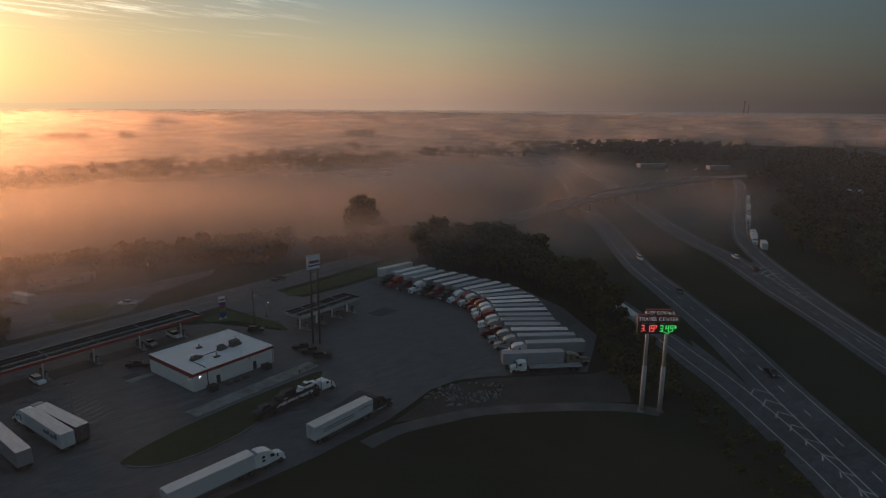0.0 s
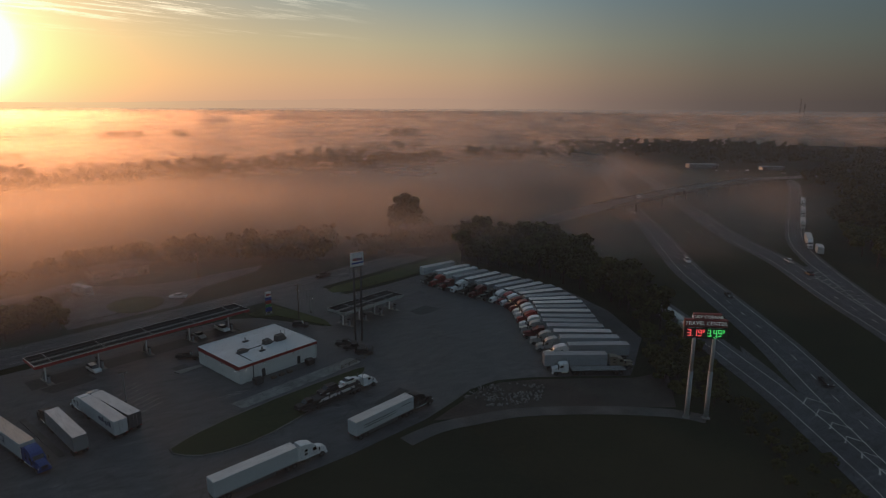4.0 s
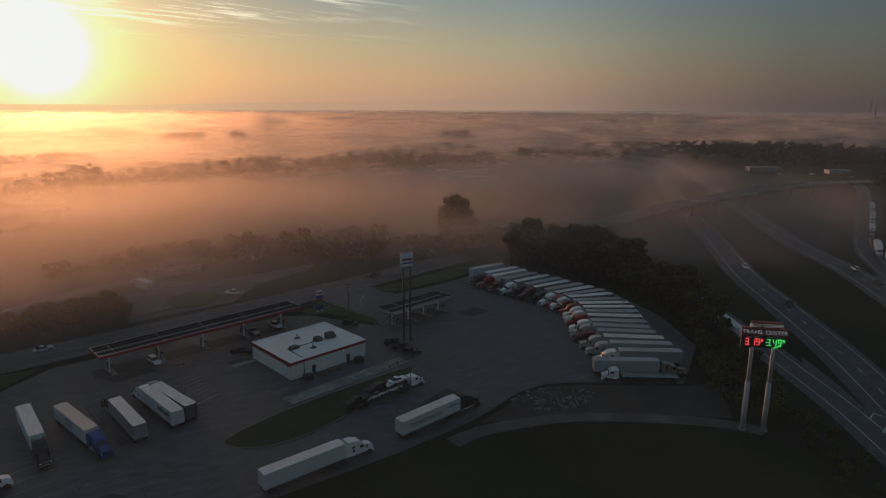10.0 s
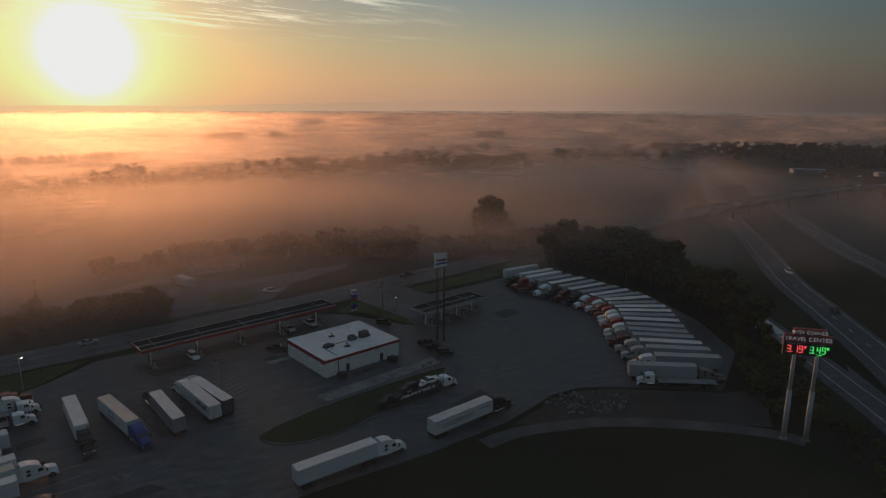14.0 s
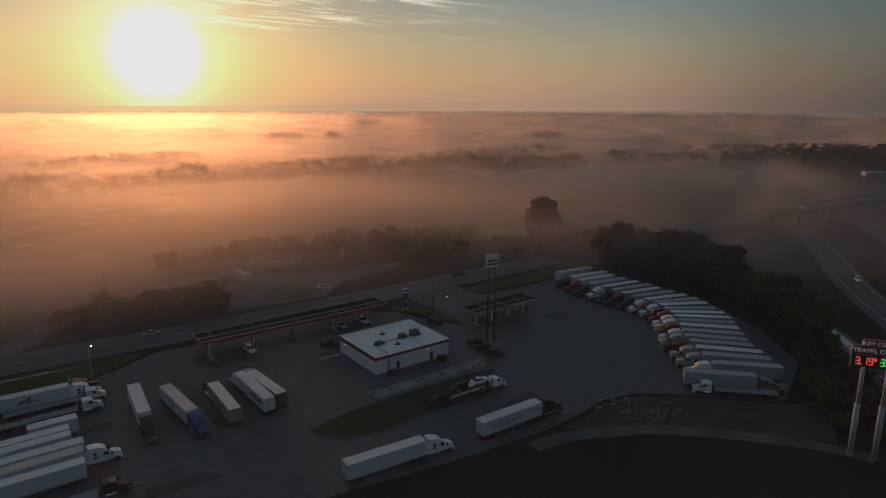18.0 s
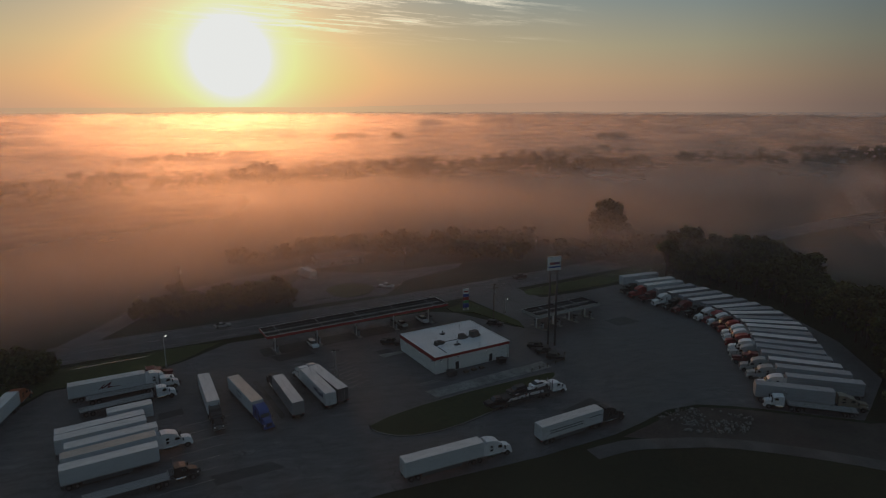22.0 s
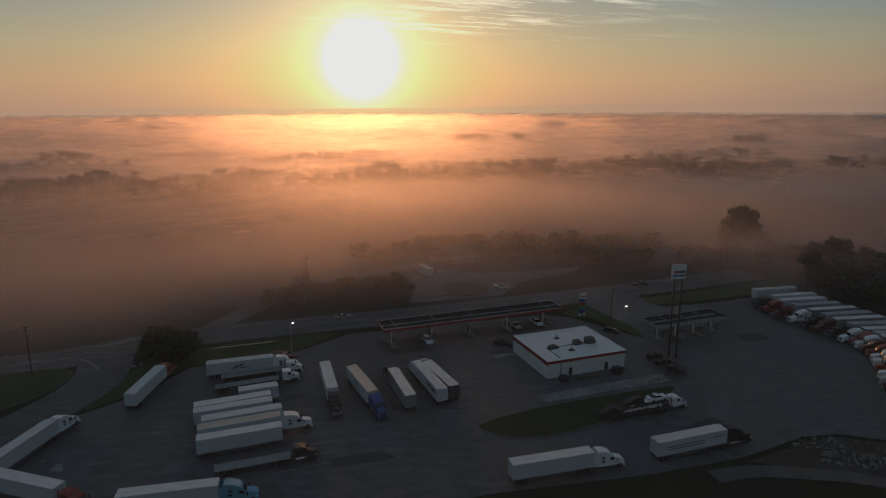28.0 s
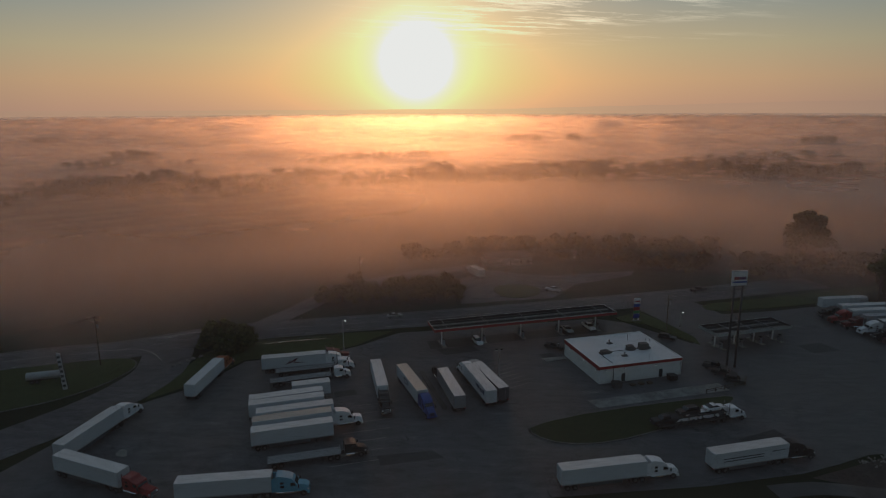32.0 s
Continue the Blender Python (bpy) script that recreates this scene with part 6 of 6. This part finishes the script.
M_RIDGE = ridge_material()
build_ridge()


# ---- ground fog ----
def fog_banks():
    """Drifts of fog one behind another, arced round the viewpoint to dim off-sun."""
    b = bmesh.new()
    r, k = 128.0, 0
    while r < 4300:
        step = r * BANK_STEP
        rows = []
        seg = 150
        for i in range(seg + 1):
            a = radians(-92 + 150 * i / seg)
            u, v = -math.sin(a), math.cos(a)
            turn = max(0.0, -a - radians(26))          # slanted back away from the sun, so the fog there is lit less
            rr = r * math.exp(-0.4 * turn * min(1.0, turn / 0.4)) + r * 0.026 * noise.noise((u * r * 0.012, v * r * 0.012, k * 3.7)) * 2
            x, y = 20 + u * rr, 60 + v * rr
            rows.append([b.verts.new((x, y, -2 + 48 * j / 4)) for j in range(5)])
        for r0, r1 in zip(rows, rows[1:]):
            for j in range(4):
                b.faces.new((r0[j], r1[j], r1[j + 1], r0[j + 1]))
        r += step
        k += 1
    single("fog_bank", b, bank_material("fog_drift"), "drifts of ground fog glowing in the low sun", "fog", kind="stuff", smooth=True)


def fog_sheet(z):
    b = bmesh.new()
    nx, ny = 80, 60
    rows = []
    for j in range(ny + 1):
        y = 20 + 4500 * (j / ny) ** 2.2
        row = []
        for i in range(nx + 1):
            u = i / nx * 2 - 1
            x = math.copysign(abs(u) ** 1.7, u) * 4300 + 80
            k = min(1, 4600 / math.hypot(x, y))
            x, yy = x * k, y * k
            row.append(b.verts.new((x, yy, z + 1.5 * noise.noise((x * 0.0015, yy * 0.0015, 5)))))
        rows.append(row)
    for r0, r1 in zip(rows, rows[1:]):
        for i in range(nx):
            b.faces.new((r0[i], r0[i + 1], r1[i + 1], r1[i]))
    single("haze_layer", b, sheet_material("thin_haze"), "thin veil of haze over the land", "haze", kind="stuff", smooth=True)


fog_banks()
fog_sheet(28.0)
# ---- markings and small things in the lot ----
def marks_on(rig_ob, items, y=-1.312):
    """Flat colour marks on a trailer's side: x0, x1, z0, z1, material."""
    for x0, x1, z0, z1, mat in items:
        s = -1 if y < 0 else 1
        part("side_mark", box(x0, x1, min(y, y + 0.01 * s), max(y, y + 0.01 * s), z0, z1), mat, rig_ob, "plain colour mark")


marks_on(D_rig, [(-6.0, 2.6, 2.75, 2.9, M_BLACK), (-6.0, 2.6, 2.25, 2.4, M_BLACK), (4.2, 7.2, 3.0, 3.15, M_DARKSTEEL)])
marks_on(C_rig, [(-6.5, -5.7, 2.5, 3.6, M_SIGN_NAVY), (-5.5, -4.8, 2.5, 3.2, M_SIGN_NAVY), (-4.6, -3.9, 2.3, 3.2, M_SIGN_NAVY), (-3.4, -2.7, 2.5, 3.6, M_SIGN_NAVY), (-2.5, -1.8, 2.5, 3.2, M_SIGN_NAVY), (-1.6, -0.9, 2.5, 3.2, M_SIGN_NAVY)] , 1.312)
marks_on(B_rig, [(-1.6, 1.0, 2.2, 2.4, M_SIGN_NAVY), (-1.6, -1.3, 2.4, 3.3, M_SIGN_NAVY), (0.7, 1.0, 2.4, 3.3, M_SIGN_NAVY), (-1.6, 1.0, 3.3, 3.5, M_SIGN_NAVY)], -1.312)
b = prism([(-2.2, 1.9), (-0.8, 3.2), (-0.5, 3.2), (-1.2, 2.4), (0.6, 3.5), (0.9, 3.5), (0.2, 2.5), (3.4, 2.3), (0.0, 2.2), (-0.2, 2.3), (0.2, 2.9), (-1.2, 2.1), (-1.4, 2.2), (-1.0, 2.6)], -1.325, -1.312)
part("side_mark", b, M_P_MAROON, M_rig, "dark red winged mark")

# parking bays by the shop
for i in range(8):
    p0 = Vector((4.6 + i * 0.55, 152.6 - i * 1.95, 0))
    p1 = p0 + Vector((5.3, 3.6, 0))
    part("bay_line", ribbon([p0, p1], 0.07, -0.07, 0.075), M_FAINT, lot, "worn white bay line")
for i in range(7):
    p0 = Vector((-27.0 + i * 0.1, 104 + i * 4.1, 0))
    p1 = p0 + Vector((9.5, 3.1, 0))
    part("bay_line", ribbon([p0, p1], 0.06, -0.06, 0.075), M_FAINT, lot, "worn white bay line")
for i in range(6):
    p0 = Vector((26.2 + i * 1.0, 136.5 + i * 0.32, 0))
    part("bay_line", ribbon([p0, p0 + Vector((-1.6, 1.4, 0))], 0.07, -0.07, 0.075), M_FAINT, lot, "worn white hatch line")

# long kerbed dividers
for a, c in (((-12.9, 147.9), (-6.1, 128.2)),):
    a, c = Vector(a), Vector(c)
    n = (c - a).orthogonal().normalized() * 0.55
    d = (c - a).normalized() * 0.5
    single("lot_divider", slab([a + n - d * 0, a - d, a - n, c - n, c + d, c + n], 0.0, 0.2), M_GRAVEL, "narrow concrete divider kerb in the lot", "kerb", "lot dividers", "structure")
# darker and paler repairs in the asphalt
rp = random.Random(21)
for x, y, w, d, a, dark in ((-4, 163, 11, 4.5, 20, 1), (8, 165, 6, 5, 18, 0), (-19, 127.5, 3, 1.6, 10, 1), (70, 130, 9, 5, 30, 0), (88, 150, 12, 4, 60, 0), (95, 168, 8, 6, 20, 1), (58, 118, 10, 3, 25, 1), (-12, 108, 12, 3.5, 15, 1), (104, 140, 7, 3, 40, 0), (20, 160, 4, 3, 18, 1), (100, 185, 9, 3, 15, 0), (-30, 135, 5, 3, 20, 1)):
    q = [Vector((sx * w / 2 * rp.uniform(0.8, 1.1), sy * d / 2 * rp.uniform(0.8, 1.1))) for sx, sy in ((-1, -1), (1, -1), (1, 1), (-1, 1))]
    ca_, sa_ = math.cos(radians(a)), math.sin(radians(a))
    q = [(x + v.x * ca_ - v.y * sa_, y + v.x * sa_ + v.y * ca_) for v in q]
    part("asphalt_patch", slab(q, 0.03, 0.058), M_PATCH_DARK if dark else M_PATCH_PALE, lot, "mended patch of asphalt")

part("asphalt_patch", slab([(-69.3, 106.5), (-68.6, 109.1), (-67.1, 107.9), (-66.3, 105.8)], 0.03, 0.075, rounds=1), M_CONCRETE, lot, "small pale broken patch of concrete")
# low pale barrier by the grass
M_WATER = material("standing_water", lambda n: shade(n, (0.05, 0.05, 0.045), 0.06, 0.0, n.noise(world_pos(n), 2.0, 2.0), 0.004, 0.9))
ditch = smooth_line([(-60, 165.6), (-54, 167.6), (-49.9, 168.9), (-45, 170.2), (-41, 171.3)], 0.8)
wide = [0.75 * (0.55 + 0.6 * noise.noise((i * 0.31, 2, 0))) * min(1, i / 5, (len(ditch) - 1 - i) / 5) + 0.03 for i in range(len(ditch))]
n_ = sides_of(ditch)
single("puddle", slab([p + s * w for p, s, w in zip(ditch, n_, wide)] + [p - s * w * 0.8 for p, s, w in list(zip(ditch, n_, wide))[::-1]], 0.0, 0.03), M_WATER, "long thin puddle in the grass ditch mirroring the sky", "water", kind="structure")
for i, (x, y) in enumerate(((-76.5, 150.5), (-75.2, 152.3), (-74.4, 153.8), (-77.4, 148.8), (-73.2, 155.6))):
    b = bmesh.new()
    bmesh.ops.create_icosphere(b, subdivisions=2, radius=0.75)
    for v in b.verts:
        v.co *= 0.8 + 0.4 * noise.noise(v.co * 1.7 + Vector((i * 3, 0, 0)))
        v.co.z *= 0.6
        v.co += Vector((x, y, 0.3))
    single("boulder", b, M_ROCK, "pale boulder at the corner of the verge", "rock", "corner boulders")


# stone rubble on the bank
def rubble():
    r = random.Random(8)
    proto = []
    for k in range(5):
        b = bmesh.new()
        bmesh.ops.create_icosphere(b, subdivisions=1, radius=1.0)
        for v in b.verts:
            v.co *= 0.7 + 0.5 * r.random()
            v.co.z *= 0.65
        proto.append(mesh_of("stone", b, M_ROCK))
    e = thing("rubble_heap", "heap of pale broken stone on the earth bank", "rubble", kind="structure")
    poly = [(71.9, 110.2), (77.5, 112.3), (82, 112), (88.8, 108.4), (92, 105), (89.6, 102.5), (85.7, 99.5), (80, 101), (74, 103.5)]
    done = 0
    while done < 260:
        x, y = r.uniform(70, 93), r.uniform(98, 113)
        if not inside(x, y, poly) or noise.noise((x * 0.22, y * 0.22, 1.0)) < -0.12:
            continue
        o = new("stone", r.choice(proto))
        o.parent = e
        s = r.uniform(0.14, 0.36) * (1.4 if r.random() < 0.12 else 1)
        o.matrix_basis = pose(x, y, 0.05 + s * 0.35, r.uniform(0, 60), r.uniform(0, 60), r.uniform(0, 360)) @ Matrix.Diagonal((s, s * r.uniform(0.7, 1.2), s, 1))
        done += 1


rubble()


def rail_fence():
    e = thing("rail_fence", "low weathered rail fence beside the concrete apron", "fence")
    pts = [Vector(p).to_3d() for p in ((54.3, 138.1), (56.8, 139.2), (59.3, 140.4), (62.1, 141.6), (65, 142.8), (66.5, 146.0))]
    for p in pts:
        part("post", box(p.x - 0.08, p.x + 0.08, p.y - 0.08, p.y + 0.08, 0, 1.2, 0.01), M_WOOD, e)
    for a, c in zip(pts, pts[1:]):
        for z in (0.55, 1.0):
            part("rail", tube(a + Vector((0, 0, z)), c + Vector((0, 0, z)), 0.06, 0.06, 5), M_WOOD, e)


rail_fence()


def dumpster(x, y, a, mat, label):
    e = thing("dumpster", label, "dumpster", "bins behind the shop", m=pose(x, y, 0.15, 0, 0, a))
    part("bin_body", prism([(-0.95, 0.15), (0.95, 0.15), (1.05, 1.25), (-1.05, 1.4)], -0.85, 0.85, 0.03), mat, e)
    part("lid", prism([(-1.08, 1.4), (1.08, 1.25), (1.08, 1.31), (-1.08, 1.46)], -0.87, 0.87), M_BLACK, e)
    for u in (-0.8, 0.8):
        part("skid", box(u - 0.08, u + 0.08, -0.85, 0.85, 0, 0.15), M_DARKSTEEL, e)


dumpster(34.2, 140.6, 18, M_DARKSTEEL, "dark steel rubbish bin against the shop wall")
dumpster(48.6, 145.3, 18, M_BLACK, "black rubbish bin against the shop wall")
for k in range(3):
    e = thing("pallet_stack", "low stack of weathered timber against the wall", "pallets", "stacks by the shop", m=pose(38.2 + k * 2.2, 141.7 + k * 0.7, 0.17, 0, 0, 17.6))
    for z in range(3):
        part("pallet", box(-0.6, 0.6, -0.5, 0.5, z * 0.15, z * 0.15 + 0.12), M_WOOD, e)


# wires between the poles
def wires(points, label):
    e = thing("overhead_wire", label, "cable", "overhead wires")
    for off in (-1.2, 1.2):
        for a, c in zip(points, points[1:]):
            a, c = Vector(a), Vector(c)
            pts = [a.lerp(c, t / 10) - Vector((0, 0, 1.1 * 4 * (t / 10) * (1 - t / 10))) + Vector((off * 0.3, off, 0)) for t in range(11)]
            b = bmesh.new()
            for p, q in zip(pts, pts[1:]):
                tube(p, q, 0.025, 0.025, 4, b, False)
            part("wire", b, M_RUBBER, e)


wires([(57.3, 179.8, 11.2), (98, 250, 10.7)], "thin dark overhead wires across the road")
wires([(-135, 128, 11.6), (-97, 149, 13.1)], "thin dark overhead wires along the road")


# ---- houses across the road and far buildings ----
def low_building(x, y, a, w, d, h, label, wall, roof_mat, ridge=True):
    e = thing("house", label, "building", "distant buildings", m=pose(x, y, 0, 0, 0, a))
    part("wall", box(-w / 2, w / 2, -d / 2, d / 2, 0, h), wall, e)
    if ridge:
        b = bmesh.new()
        v = [b.verts.new(p) for p in ((-w / 2 - 0.4, -d / 2 - 0.4, h), (w / 2 + 0.4, -d / 2 - 0.4, h), (w / 2 + 0.4, d / 2 + 0.4, h), (-w / 2 - 0.4, d / 2 + 0.4, h), (-w / 2 - 0.2, 0, h + d * 0.22), (w / 2 + 0.2, 0, h + d * 0.22))]
        for f in ((0, 1, 5, 4), (2, 3, 4, 5), (0, 4, 3), (1, 2, 5), (3, 2, 1, 0)):
            b.faces.new([v[i] for i in f])
        part("roof", b, roof_mat, e)
    else:
        part("roof", box(-w / 2 - 0.2, w / 2 + 0.2, -d / 2 - 0.2, d / 2 + 0.2, h, h + 0.35, 0.03), roof_mat, e)
    for i in range(max(2, int(w / 5))):
        x0 = -w / 2 + 1 + i * (w - 2) / max(2, int(w / 5))
        q = part("window", box(x0, x0 + 1.4, -d / 2 - 0.05, -d / 2 - 0.003, 1.0, 2.2), M_WHITE, e)
        part("pane", box(x0 + 0.1, x0 + 1.3, -d / 2 - 0.06, -d / 2 - 0.048, 1.1, 2.1), M_GLASS, q)
    part("door", box(w / 2 - 2.0, w / 2 - 1.0, -d / 2 - 0.05, -d / 2 - 0.003, 0, 2.1), M_DARKSTEEL, e)


low_building(14, 263, 15, 20, 9, 3.6, "low grey house sunk in the mist across the road", M_TRAILER_GREY, M_DECK)
low_building(578, 428, -32, 30, 12, 3.8, "long pale shed beyond the overpass", M_TRAILER_GREY, M_TRAILER_GREY, False)
low_building(622, 378, -32, 22, 10, 3.4, "long pale store beyond the overpass", M_TRAILER_GREY, M_TRAILER_GREY, False)
low_building(650, 300, -50, 16, 9, 3.4, "pale shed among the eastern trees", M_TRAILER_GREY, M_DECK)
low_building(600, 250, -55, 14, 10, 4.0, "small house among the eastern trees", M_STUCCO, M_DECK)
low_building(515, 205, -60, 12, 9, 3.6, "small house in a clearing of the eastern wood", M_STUCCO, M_ROOF)
low_building(-150, 86, 30, 20, 12, 4.2, "white forecourt kiosk across the side street", M_TRAILER, M_ROOF, False)
for i, (x, y) in enumerate(((562, 398), (570, 392), (580, 388), (590, 384), (600, 352), (612, 346), (630, 338))):
    car(("sedan", "suv")[i % 2], ("white", "silver", "black")[i % 3], x, y, 60)
rig((-0.6, 243.0), (3.4, 235.6), "pup", None, "aero", "pale box trailer parked by the misty house")
for k in range(7):
    e = single("parking_stop", box(-0.5, 0.5, -0.12, 0.12, 0.02, 0.3, 0.03), M_DARKSTEEL, "short dark parking stop by the road", "parking stop", "row of parking stops")
    e.matrix_basis = pose(-0.3 + k * 1.68, 210.7 + k * 0.47, 0.05, 0, 0, 15)


# ---- radio masts ----
for az, h in ((-60.2, 190), (-60.5, 160)):
    d = 2600
    x, y = -d * math.sin(radians(az)), d * math.cos(radians(az))
    e = thing("radio_mast", "slender lattice radio mast far off", "mast", "radio masts", m=pose(x, y, 0))
    b = bmesh.new()
    for k in range(3):
        c, s = 1.6 * math.cos(k * 2.094), 1.6 * math.sin(k * 2.094)
        tube((c, s, 0), (c, s, h * 0.45), 0.3, 0.25, 5, b)
    part("mast_legs", b, M_DARKSTEEL, e)
    for z in range(0, int(h * 0.45), 8):
        part("brace", tube((1.6, 0, z), (-0.8, 1.38, z + 7), 0.2, 0.2, 4), M_DARKSTEEL, e)
